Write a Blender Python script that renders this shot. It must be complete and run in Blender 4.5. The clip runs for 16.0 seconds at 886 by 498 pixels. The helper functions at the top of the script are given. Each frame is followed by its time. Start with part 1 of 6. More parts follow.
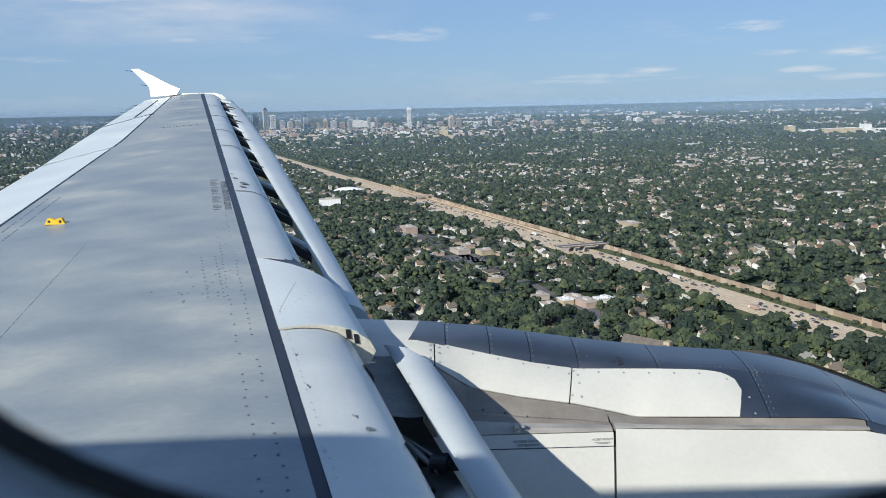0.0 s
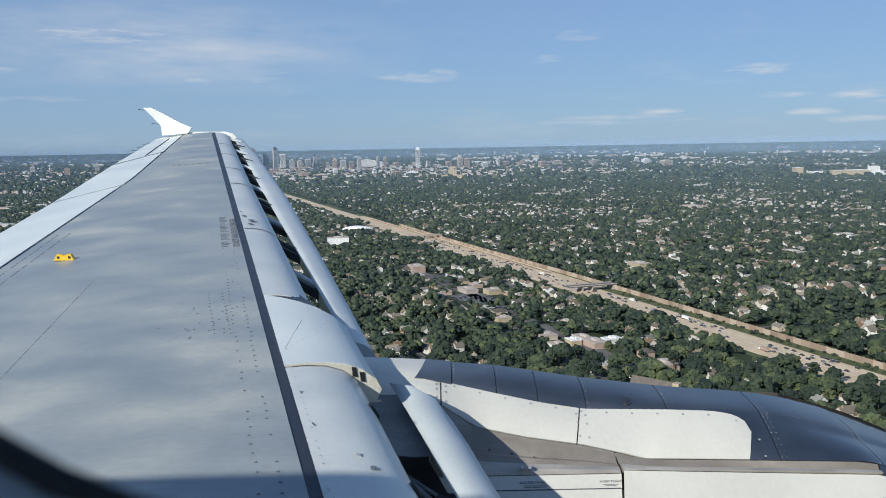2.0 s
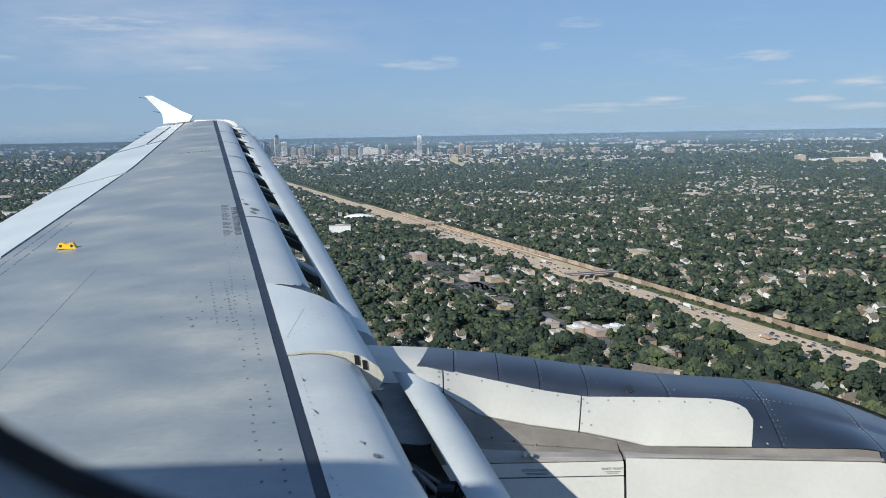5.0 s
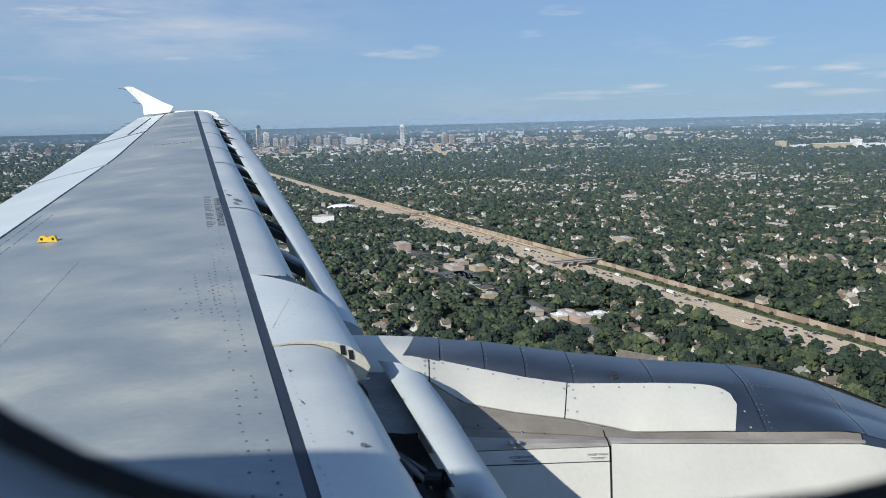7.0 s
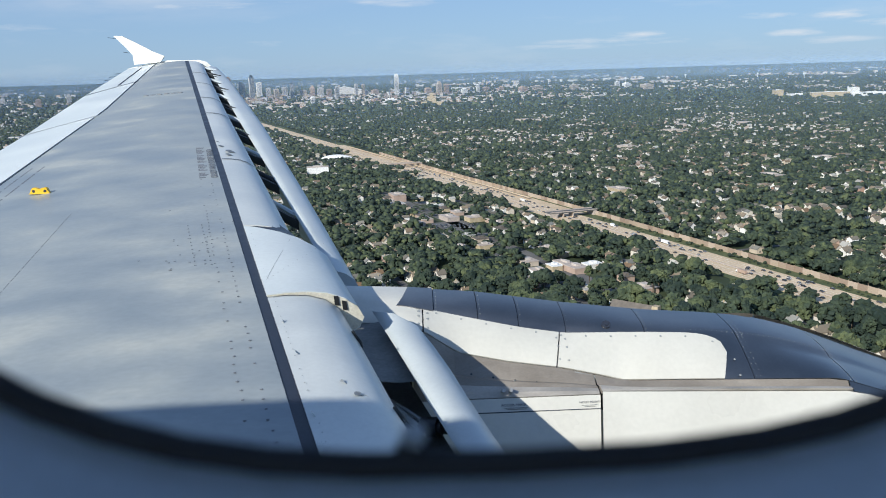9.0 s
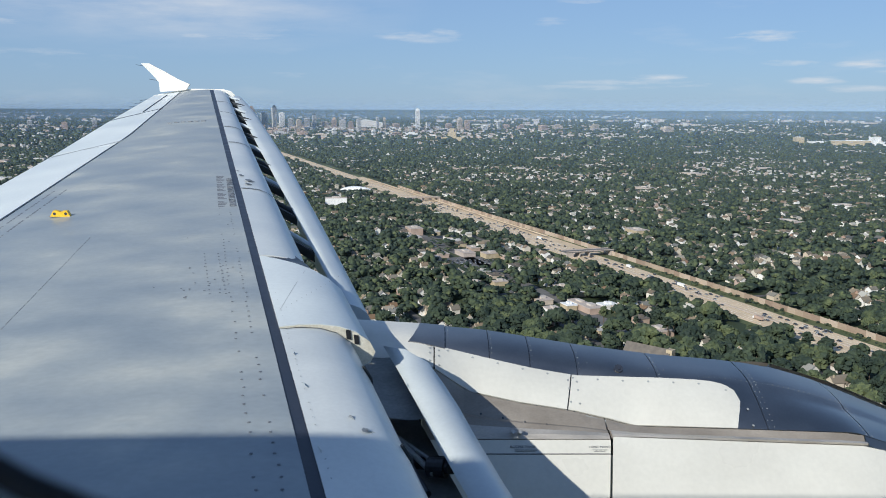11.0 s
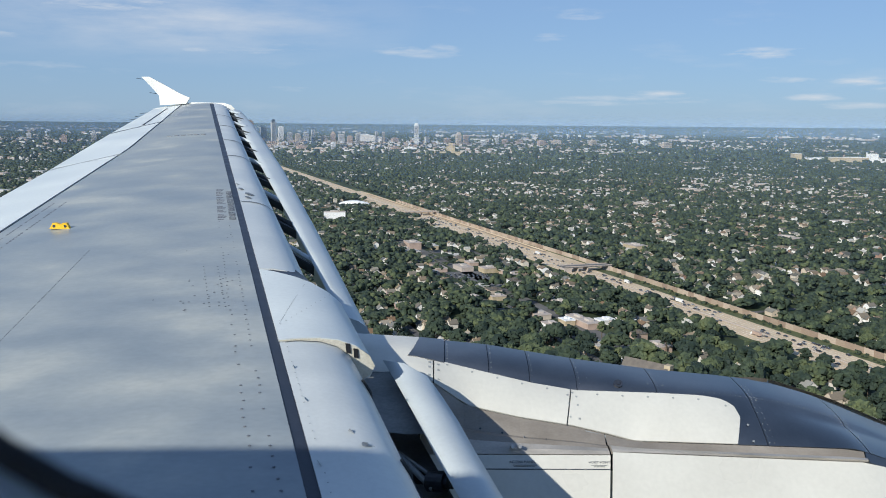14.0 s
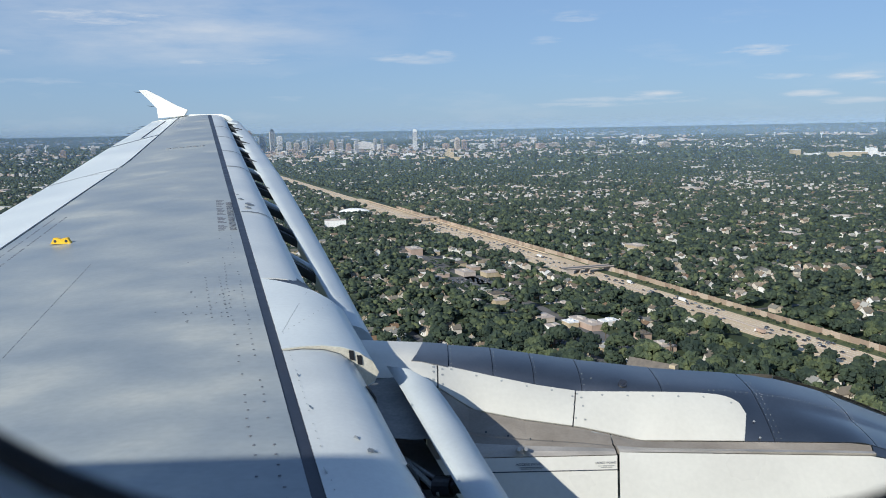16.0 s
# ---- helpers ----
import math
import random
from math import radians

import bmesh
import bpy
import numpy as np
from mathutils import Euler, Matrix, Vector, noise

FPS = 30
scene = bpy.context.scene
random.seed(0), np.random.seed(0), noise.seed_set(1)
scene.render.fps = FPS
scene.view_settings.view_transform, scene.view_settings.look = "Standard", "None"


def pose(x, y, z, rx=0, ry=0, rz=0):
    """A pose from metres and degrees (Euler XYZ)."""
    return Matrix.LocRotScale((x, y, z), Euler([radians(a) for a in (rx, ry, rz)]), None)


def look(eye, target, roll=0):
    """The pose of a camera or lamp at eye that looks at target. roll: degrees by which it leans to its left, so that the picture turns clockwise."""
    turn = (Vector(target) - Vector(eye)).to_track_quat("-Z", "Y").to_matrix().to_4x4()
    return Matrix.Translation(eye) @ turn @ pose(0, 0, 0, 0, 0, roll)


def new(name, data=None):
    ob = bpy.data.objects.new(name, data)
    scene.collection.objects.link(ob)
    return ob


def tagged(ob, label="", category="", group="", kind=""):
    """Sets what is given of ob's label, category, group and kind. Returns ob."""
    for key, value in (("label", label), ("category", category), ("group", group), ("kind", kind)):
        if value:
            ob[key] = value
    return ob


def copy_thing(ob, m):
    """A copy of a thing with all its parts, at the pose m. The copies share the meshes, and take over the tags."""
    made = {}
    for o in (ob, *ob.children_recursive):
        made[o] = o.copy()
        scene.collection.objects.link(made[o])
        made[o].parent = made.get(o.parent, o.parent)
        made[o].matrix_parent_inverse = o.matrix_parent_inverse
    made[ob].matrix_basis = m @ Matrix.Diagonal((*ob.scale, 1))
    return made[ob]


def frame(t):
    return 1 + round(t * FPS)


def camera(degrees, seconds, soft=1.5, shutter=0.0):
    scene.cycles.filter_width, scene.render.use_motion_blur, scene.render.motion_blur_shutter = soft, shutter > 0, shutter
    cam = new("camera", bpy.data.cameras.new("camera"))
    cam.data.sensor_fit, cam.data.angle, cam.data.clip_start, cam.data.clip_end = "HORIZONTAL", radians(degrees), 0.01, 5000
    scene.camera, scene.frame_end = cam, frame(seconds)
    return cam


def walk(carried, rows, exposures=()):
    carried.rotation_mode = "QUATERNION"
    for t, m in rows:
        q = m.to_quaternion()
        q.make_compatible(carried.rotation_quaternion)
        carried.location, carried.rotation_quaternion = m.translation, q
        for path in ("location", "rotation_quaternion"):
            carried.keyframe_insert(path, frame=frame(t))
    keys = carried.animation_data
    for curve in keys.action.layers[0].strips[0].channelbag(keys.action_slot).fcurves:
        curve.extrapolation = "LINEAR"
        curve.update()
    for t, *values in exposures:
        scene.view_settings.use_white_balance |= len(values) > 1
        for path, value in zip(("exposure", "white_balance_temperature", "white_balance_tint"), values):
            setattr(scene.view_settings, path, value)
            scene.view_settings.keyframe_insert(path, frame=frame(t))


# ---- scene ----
cam = camera(55.0, 16.0, soft=0.9)
cam.data.dof.use_dof = True
cam.data.dof.focus_distance = 60.0
cam.data.dof.aperture_fstop = 11.5

# the film's own slight dimming and brightening
EXPOSE = [(0, 0.03), (1, -0.07), (2, -0.09), (3.5, -0.13), (6, -0.04), (7.5, -0.09), (8.5, 0.11), (9, 0.13), (11.5, -0.01), (16, 0.01)]
PATH = [
    (0, (-0.0063, -0.0033, 180.0053), (0.0232, 1.9694, 179.6771), -1.32),
    (0.5, (-0.0060, -0.0032, 180.0050), (0.0175, 1.9744, 179.7077), -1.35),
    (1, (-0.0064, -0.0016, 180.0043), (0.0150, 1.9813, 179.7438), -1.28),
    (1.5, (-0.0057, -0.0022, 180.0022), (0.0128, 1.9838, 179.7671), -1.06),
    (2, (-0.0032, -0.0028, 179.9998), (0.0098, 1.9831, 179.7632), -1.02),
    (2.5, (-0.0008, -0.0033, 179.9986), (0.0100, 1.9838, 179.7715), -0.73),
    (3, (-0.0005, -0.0015, 179.9990), (0.0060, 1.9879, 179.7934), -0.45),
    (3.5, (-0.0007, -0.0001, 180.0009), (-0.0005, 1.9893, 179.7952), -0.60),
    (6, (-0.0069, -0.0028, 180.0009), (0.0173, 1.9749, 179.7045), -1.57),
    (6.5, (-0.0064, -0.0036, 180.0004), (0.0307, 1.9743, 179.7066), -1.62),
    (7, (-0.0083, -0.0020, 180.0000), (0.0371, 1.9763, 179.7095), -1.54),
    (7.5, (-0.0052, -0.0027, 179.9984), (0.0490, 1.9751, 179.7057), -1.58),
    (8, (-0.0005, -0.0049, 179.9972), (0.0573, 1.9675, 179.6707), -1.71),
    (8.5, (0.0013, -0.0070, 179.9978), (0.0584, 1.9542, 179.6095), -1.91),
    (9, (0.0006, -0.0078, 180.0003), (0.0535, 1.9502, 179.5958), -1.70),
    (11.5, (0.0051, -0.0067, 180.0120), (0.0197, 1.9683, 179.6976), 0.60),
    (12, (-0.0004, -0.0080, 180.0108), (0.0174, 1.9670, 179.6964), 0.87),
    (12.5, (-0.0050, -0.0096, 180.0105), (0.0201, 1.9655, 179.6971), 1.03),
    (13, (-0.0044, -0.0102, 180.0102), (0.0215, 1.9656, 179.7010), 1.08),
    (13.5, (-0.0044, -0.0091, 180.0098), (0.0205, 1.9682, 179.7109), 0.84),
    (14, (-0.0031, -0.0077, 180.0093), (0.0188, 1.9711, 179.7191), 0.48),
    (14.5, (-0.0022, -0.0060, 180.0092), (0.0165, 1.9738, 179.7261), -0.05),
    (15, (-0.0018, -0.0054, 180.0084), (0.0145, 1.9759, 179.7365), -0.48),
    (15.5, (-0.0007, -0.0069, 180.0069), (0.0167, 1.9749, 179.7379), -0.80),
    (16, (-0.0003, -0.0084, 180.0052), (0.0182, 1.9722, 179.7275), -1.07),
]
walk(cam, [(t, look(eye, target, roll)) for t, eye, target, roll in PATH], EXPOSE)

EYE = 180.0            # height of the cabin window over the ground

# ---- sky and sun ----
SUN_WAY = Vector((0.78, 1.0, -0.70)).normalized()
sun_data = bpy.data.lights.new("sun", "SUN")
sun_data.energy, sun_data.angle, sun_data.color = 4.5, radians(0.53), (0.975, 0.95, 0.865)
sun = new("sun", sun_data)
sun.matrix_world = look((0, 0, 400), Vector((0, 0, 400)) + SUN_WAY)

world = bpy.data.worlds.new("sky")
scene.world = world
world.use_nodes = True
wn, wl = world.node_tree.nodes, world.node_tree.links
wn.clear()
sky = wn.new("ShaderNodeTexSky")
sky.sky_type, sky.sun_disc = "NISHITA", False
sky.sun_elevation = math.asin(-SUN_WAY.z)
sky.sun_rotation = math.atan2(-SUN_WAY.x, -SUN_WAY.y) % (2 * math.pi)
sky.altitude, sky.air_density, sky.dust_density, sky.ozone_density = 180, 1.0, 0.25, 3.0
tc = wn.new("ShaderNodeTexCoord")
xyz = wn.new("ShaderNodeSeparateXYZ")
wl.new(tc.outputs["Generated"], xyz.inputs[0])


def calc(kind, a, b=None, clamp=False):
    """One arithmetic node of the sky; a and b are sockets or numbers."""
    node = wn.new("ShaderNodeMath")
    node.operation, node.use_clamp = kind, clamp
    for k, q in enumerate((a, b)):
        if isinstance(q, (int, float)):
            node.inputs[k].default_value = q
        elif q is not None:
            wl.new(q, node.inputs[k])
    return node.outputs[0]


bearing, height = calc("ARCTAN2", xyz.outputs["X"], xyz.outputs["Y"]), calc("ARCSINE", xyz.outputs["Z"])


def puffs(scale, detail, rough, stretch, shift):
    mp = wn.new("ShaderNodeMapping")
    mp.inputs["Scale"].default_value, mp.inputs["Location"].default_value = stretch, shift
    wl.new(tc.outputs["Generated"], mp.inputs["Vector"])
    node = wn.new("ShaderNodeTexNoise")
    node.inputs["Scale"].default_value, node.inputs["Detail"].default_value, node.inputs["Roughness"].default_value = scale, detail, rough
    wl.new(mp.outputs[0], node.inputs["Vector"])
    return node.outputs["Fac"]


fluff = puffs(8.0, 7.0, 0.62, (2.2, 2.2, 15.0), (0.3, 0.1, 0.0))
wisps = puffs(3.0, 6.0, 0.6, (2.0, 2.0, 11.0), (1.7, 0.4, 0.0))
# small fair-weather clouds: bearing and height in degrees, half width, half height, density
CLOUDS = [(-14.2, 4.7, 5.6, 0.55, 0.50), (-11.0, 4.9, 1.8, 0.40, 0.35), (-20.5, 7.2, 4.2, 0.75, 0.75), (-23.5, 6.9, 1.6, 0.45, 0.6), (-1.0, 4.7, 2.6, 0.50, 0.55), (0.4, 4.95, 1.0, 0.35, 0.55),
          (20.9, 4.5, 2.2, 0.42, 0.85), (12.6, 1.75, 4.0, 0.26, 0.60), (14.6, 2.05, 1.8, 0.26, 0.80), (10.0, 1.45, 4.6, 0.22, 0.50), (17.0, 1.55, 2.2, 0.22, 0.50), (22.4, 2.9, 1.5, 0.26, 0.65), (23.8, 1.8, 1.5, 0.32, 0.70),
          (26.4, 2.75, 1.6, 0.36, 0.85), (25.6, 1.3, 2.8, 0.26, 0.55), (-9.6, 2.2, 1.2, 0.25, 0.35), (7.5, 5.6, 1.1, 0.35, 0.40), (9.4, 7.0, 1.3, 0.5, 0.45), (29.5, 2.2, 2.2, 0.4, 0.7), (-28.5, 5.0, 3.0, 0.4, 0.5), (-26.0, 3.3, 4.0, 0.35, 0.35)]
cover = None
for az, el, wide, tall, dense in CLOUDS:
    du = calc("DIVIDE", calc("SUBTRACT", bearing, radians(az)), radians(wide * 1.35))
    dv = calc("DIVIDE", calc("SUBTRACT", height, radians(el)), radians(tall))
    near = calc("SUBTRACT", 1.0, calc("SQRT", calc("ADD", calc("MULTIPLY", du, du), calc("MULTIPLY", dv, dv))))
    ragged = calc("MULTIPLY", calc("ADD", calc("MULTIPLY", calc("SUBTRACT", fluff, 0.52), 5.0), near), 0.62 * dense, True)
    inside = calc("MULTIPLY", ragged, calc("MULTIPLY", near, 3.0, True))
    cover = inside if cover is None else calc("MAXIMUM", cover, inside)
# broad thin veil high up, thickest towards the wing tip
du = calc("DIVIDE", calc("SUBTRACT", bearing, radians(-17.0)), radians(17.0))
dv = calc("DIVIDE", calc("SUBTRACT", height, radians(6.6)), radians(3.4))
near = calc("SUBTRACT", 1.0, calc("SQRT", calc("ADD", calc("MULTIPLY", du, du), calc("MULTIPLY", dv, dv))), True)
veil_high = calc("MULTIPLY", calc("MULTIPLY", calc("SUBTRACT", wisps, 0.34, True), 2.4, True), calc("MULTIPLY", near, 0.9))
rest = calc("MULTIPLY", calc("SUBTRACT", wisps, 0.56, True), 0.9)
both_out = calc("MAXIMUM", cover, calc("MAXIMUM", veil_high, rest))
tint = wn.new("ShaderNodeVectorMath")
tint.operation = "MULTIPLY"
tint.inputs[1].default_value = (0.72, 0.96, 1.30)
wl.new(sky.outputs[0], tint.inputs[0])
veil = wn.new("ShaderNodeMix")          # thin even veil of summer haze
veil.data_type = "RGBA"
up_axis = wn.new("ShaderNodeSeparateXYZ")
wl.new(tc.outputs["Generated"], up_axis.inputs[0])
thin = wn.new("ShaderNodeMapRange")
thin.inputs["From Min"].default_value, thin.inputs["From Max"].default_value = 0.0, 0.7
thin.inputs["To Min"].default_value, thin.inputs["To Max"].default_value = 0.66, 0.24
wl.new(up_axis.outputs["Z"], thin.inputs["Value"])
wl.new(thin.outputs[0], veil.inputs["Factor"])
veil.inputs["B"].default_value = (4.1, 6.1, 9.1, 1)
wl.new(tint.outputs[0], veil.inputs["A"])
cl_mix = wn.new("ShaderNodeMix")
cl_mix.data_type = "RGBA"
cl_mix.inputs["B"].default_value = (9.0, 9.6, 10.4, 1)
wl.new(both_out, cl_mix.inputs["Factor"])
wl.new(veil.outputs["Result"], cl_mix.inputs["A"])
bg = wn.new("ShaderNodeBackground")
bg.inputs["Strength"].default_value = 0.075
wl.new(cl_mix.outputs["Result"], bg.inputs["Color"])
wout = wn.new("ShaderNodeOutputWorld")
wl.new(bg.outputs[0], wout.inputs[0])


# ---- materials ----
def material(name, colours, rough=0.5, metal=0.0, scale=4.0, fine=60.0, bump=0.1, stretch=(1, 1, 1), vary="", spread=(0.35, 0.65), depth=0.01, coat=0.0, grit=0.13):
    """A painted or natural surface: two or more colours mixed by a coarse noise, a fine grain, relief, and per-piece variation."""
    m = bpy.data.materials.new(name)
    m.use_nodes = True
    nt = m.node_tree
    n, l = nt.nodes, nt.links
    bsdf = n["Principled BSDF"]
    co = n.new("ShaderNodeTexCoord")
    mp = n.new("ShaderNodeMapping")
    mp.inputs["Scale"].default_value = stretch
    l.new(co.outputs["Object"], mp.inputs["Vector"])
    big = n.new("ShaderNodeTexNoise")
    big.inputs["Scale"].default_value, big.inputs["Detail"].default_value = scale, 5.0
    l.new(mp.outputs[0], big.inputs["Vector"])
    small = n.new("ShaderNodeTexNoise")
    small.inputs["Scale"].default_value, small.inputs["Detail"].default_value = fine, 3.0
    l.new(mp.outputs[0], small.inputs["Vector"])
    ramp = n.new("ShaderNodeValToRGB")
    els = ramp.color_ramp.elements
    while len(els) < len(colours):
        els.new(0.5)
    k = len(colours) - 1
    for i, c in enumerate(colours):
        els[i].position = i / k if vary else spread[0] + (spread[1] - spread[0]) * i / k
        els[i].color = (*c, 1)
    if vary:
        ramp.color_ramp.interpolation = "LINEAR"
        if vary == "object":
            src = n.new("ShaderNodeObjectInfo").outputs["Random"]
        else:
            src = n.new("ShaderNodeNewGeometry").outputs["Random Per Island"]
        l.new(src, ramp.inputs["Fac"])
    else:
        l.new(big.outputs["Fac"], ramp.inputs["Fac"])
    grain = n.new("ShaderNodeMapRange")
    grain.inputs["From Min"].default_value, grain.inputs["From Max"].default_value = 0.3, 0.7
    grain.inputs["To Min"].default_value, grain.inputs["To Max"].default_value = 1 - grit, 1 + grit
    l.new(small.outputs["Fac"], grain.inputs["Value"])
    mul = n.new("ShaderNodeVectorMath")
    mul.operation = "SCALE"
    l.new(ramp.outputs["Color"], mul.inputs[0])
    l.new(grain.outputs[0], mul.inputs["Scale"])
    l.new(mul.outputs[0], bsdf.inputs["Base Color"])
    rr = n.new("ShaderNodeMapRange")
    rr.inputs["From Min"].default_value, rr.inputs["From Max"].default_value = 0.3, 0.7
    rr.inputs["To Min"].default_value, rr.inputs["To Max"].default_value = max(0.02, rough - 0.08), min(1, rough + 0.1)
    l.new(big.outputs["Fac"], rr.inputs["Value"])
    l.new(rr.outputs[0], bsdf.inputs["Roughness"])
    bsdf.inputs["Metallic"].default_value = metal
    bsdf.inputs["Coat Weight"].default_value = coat
    bsdf.inputs["Coat Roughness"].default_value = 0.12
    if bump:
        bp = n.new("ShaderNodeBump")
        bp.inputs["Strength"].default_value, bp.inputs["Distance"].default_value = bump, depth
        l.new(small.outputs["Fac"], bp.inputs["Height"])
        l.new(bp.outputs[0], bsdf.inputs["Normal"])
    return m


M_WING = material("wing_grey_paint", [(0.232, 0.273, 0.30), (0.29, 0.328, 0.348), (0.357, 0.39, 0.392), (0.475, 0.49, 0.457)], 0.40, 0.0, 2.2, 40, 0.01, (0.75, 1.2, 1), spread=(0.30, 0.72), depth=0.002, grit=0.05)
M_LEAD = material("leading_edge_paint", [(0.62, 0.65, 0.635), (0.74, 0.765, 0.74)], 0.36, 0.05, 2.0, 60, 0.02, (1, 1, 1), depth=0.002, grit=0.03)
M_FLAP = material("flap_white_paint", [(0.66, 0.71, 0.71), (0.74, 0.79, 0.78)], 0.4, 0.0, 1.5, 50, 0.02, depth=0.002, grit=0.03)
M_WHITE = material("nacelle_white_paint", [(0.625, 0.615, 0.56), (0.70, 0.69, 0.63)], 0.35, 0.0, 2.0, 50, 0.02, depth=0.002, coat=0.2, grit=0.03)
M_TIP = material("winglet_white_paint", [(0.78, 0.78, 0.74), (0.84, 0.84, 0.8)], 0.35, 0.0, 2.0, 50, 0.02, depth=0.002, grit=0.03)
M_BLUE = material("dark_blue_lacquer", [(0.29, 0.28, 0.27), (0.42, 0.405, 0.39)], 0.36, 1.0, 2.2, 80, 0.01, depth=0.002, coat=0.1, grit=0.03)
M_METAL = material("bare_titanium", [(0.27, 0.237, 0.20), (0.37, 0.33, 0.285)], 0.42, 0.25, 4.0, 90, 0.03, (1, 1, 3), depth=0.002, grit=0.07)
# lighter than the titanium: sunlight on the ledge is put into the colour
M_LEDGE = material("sunlit_metal_tint", [(0.40, 0.37, 0.33), (0.55, 0.51, 0.46)], 0.38, 0.4, 5.0, 90, 0.03, (1, 1, 4), depth=0.002, grit=0.08)
M_SLAT = material("slat_grey_paint", [(0.52, 0.57, 0.59), (0.61, 0.66, 0.67)], 0.36, 0.05, 2.0, 60, 0.02, depth=0.002, grit=0.03)
M_RIB = material("primer_beige", [(0.60, 0.57, 0.47), (0.68, 0.65, 0.55)], 0.5, 0.0, 6, 90, 0.02, depth=0.002)
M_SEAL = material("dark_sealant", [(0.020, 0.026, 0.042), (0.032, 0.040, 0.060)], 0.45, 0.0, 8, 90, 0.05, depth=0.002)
# almost black: the shade inside the slat gaps is put into this colour
M_CAVITY = material("cavity_shade_black", [(0.018, 0.022, 0.027), (0.05, 0.056, 0.062)], 0.7, 0.0, 6, 60, 0.1, depth=0.004)
# dark grey that holds the shade of the inboard slat bay
M_BAY = material("bay_shade_grey", [(0.17, 0.18, 0.18), (0.25, 0.26, 0.26)], 0.6, 0.0, 7, 60, 0.1, depth=0.004)
M_RIVET = material("rivet_head", [(0.05, 0.055, 0.065), (0.10, 0.105, 0.115)], 0.4, 0.5, 8, 90, 0)
M_STEEL = material("bright_fastener", [(0.5, 0.5, 0.5), (0.62, 0.62, 0.62)], 0.3, 0.9, 8, 90, 0)
M_STENCIL = material("stencil_paint", [(0.13, 0.14, 0.16), (0.19, 0.20, 0.22)], 0.55, 0, 12, 120, 0)
M_WORN = material("worn_stencil", [(0.20, 0.22, 0.235), (0.27, 0.285, 0.29)], 0.5, 0, 12, 120, 0)
M_YELLOW = material("yellow_enamel", [(0.85, 0.50, 0.02), (0.92, 0.58, 0.04)], 0.4, 0, 8, 90, 0.02)
M_CHIP = material("bare_chip", [(0.36, 0.38, 0.38), (0.44, 0.46, 0.45)], 0.4, 0.3, 8, 90, 0)
M_SKIN = material("fuselage_white", [(0.7, 0.7, 0.7), (0.78, 0.78, 0.78)], 0.35, 0, 1, 50, 0, grit=0.03)
M_TRIM = material("cabin_plastic", [(0.40, 0.48, 0.59), (0.46, 0.54, 0.65)], 0.6, 0, 5, 200, 0.03, depth=0.001, grit=0.03)
M_CAP = material("pale_plastic", [(0.34, 0.40, 0.47), (0.42, 0.48, 0.55)], 0.4, 0, 40, 400, 0.02, depth=0.0005)
M_GASKET = material("black_rubber", [(0.010, 0.011, 0.014), (0.016, 0.017, 0.02)], 0.6, 0, 10, 200, 0.03, depth=0.001)


# ---- mesh helpers ----
def link_mesh(name, verts, faces, mat, parent=None, label="", smooth=False):
    me = bpy.data.meshes.new(name)
    me.from_pydata([tuple(map(float, v)) for v in verts], [], faces)
    me.validate()
    if smooth:
        me.polygons.foreach_set("use_smooth", [True] * len(me.polygons))
    me.materials.append(mat)
    ob = new(name, me)
    if parent is not None:
        ob.parent = parent
    return tagged(ob, label)


def sheet(grid, mat, name, parent=None, label="", skirt=0.0, down=(0, 0, -1), smooth=True, closed=False):
    """A sheet over a grid of points (rows x columns x 3). skirt: its rim is turned in by so much along `down`."""
    g = np.asarray(grid, float)
    a, b = g.shape[:2]
    verts = g.reshape(-1, 3).tolist()
    faces = []
    for i in range(a - 1):
        for j in range(b if closed else b - 1):
            k = (j + 1) % b
            faces.append((i * b + j, i * b + k, (i + 1) * b + k, (i + 1) * b + j))
    me_smooth = len(faces)
    if skirt:
        rim = [(0, j) for j in range(b)] + [(i, b - 1) for i in range(1, a)] + [(a - 1, j) for j in range(b - 2, -1, -1)] + [(i, 0) for i in range(a - 2, 0, -1)]
        base = len(verts)
        d = np.array(down, float) * skirt
        for i, j in rim:
            verts.append((g[i, j]).tolist())
        for i, j in rim:
            verts.append((g[i, j] + d).tolist())
        r = len(rim)
        for q in range(r):
            w = (q + 1) % r
            faces.append((base + q, base + r + q, base + r + w, base + w))
    ob = link_mesh(name, verts, faces, mat, parent, label)
    if smooth:
        flags = [i < me_smooth for i in range(len(ob.data.polygons))]
        ob.data.polygons.foreach_set("use_smooth", flags)
    return ob


def box_mesh(lo, hi):
    (x0, y0, z0), (x1, y1, z1) = lo, hi
    v = [(x0, y0, z0), (x1, y0, z0), (x1, y1, z0), (x0, y1, z0), (x0, y0, z1), (x1, y0, z1), (x1, y1, z1), (x0, y1, z1)]
    f = [(0, 3, 2, 1), (4, 5, 6, 7), (0, 1, 5, 4), (1, 2, 6, 5), (2, 3, 7, 6), (3, 0, 4, 7)]
    return v, f


def join(pieces):
    verts, faces = [], []
    for v, f in pieces:
        o = len(verts)
        verts += [tuple(p) for p in v]
        faces += [tuple(i + o for i in q) for q in f]
    return verts, faces


def prism(outline, depth_vec):
    """A closed plate: an outline of 3D points pushed along a vector."""
    n = len(outline)
    a = [Vector(p) for p in outline]
    d = Vector(depth_vec)
    v = a + [p + d for p in a]
    f = [tuple(range(n)), tuple(range(2 * n - 1, n - 1, -1))]
    f += [(i, i + n, (i + 1) % n + n, (i + 1) % n) for i in range(n)]
    return [tuple(p) for p in v], f


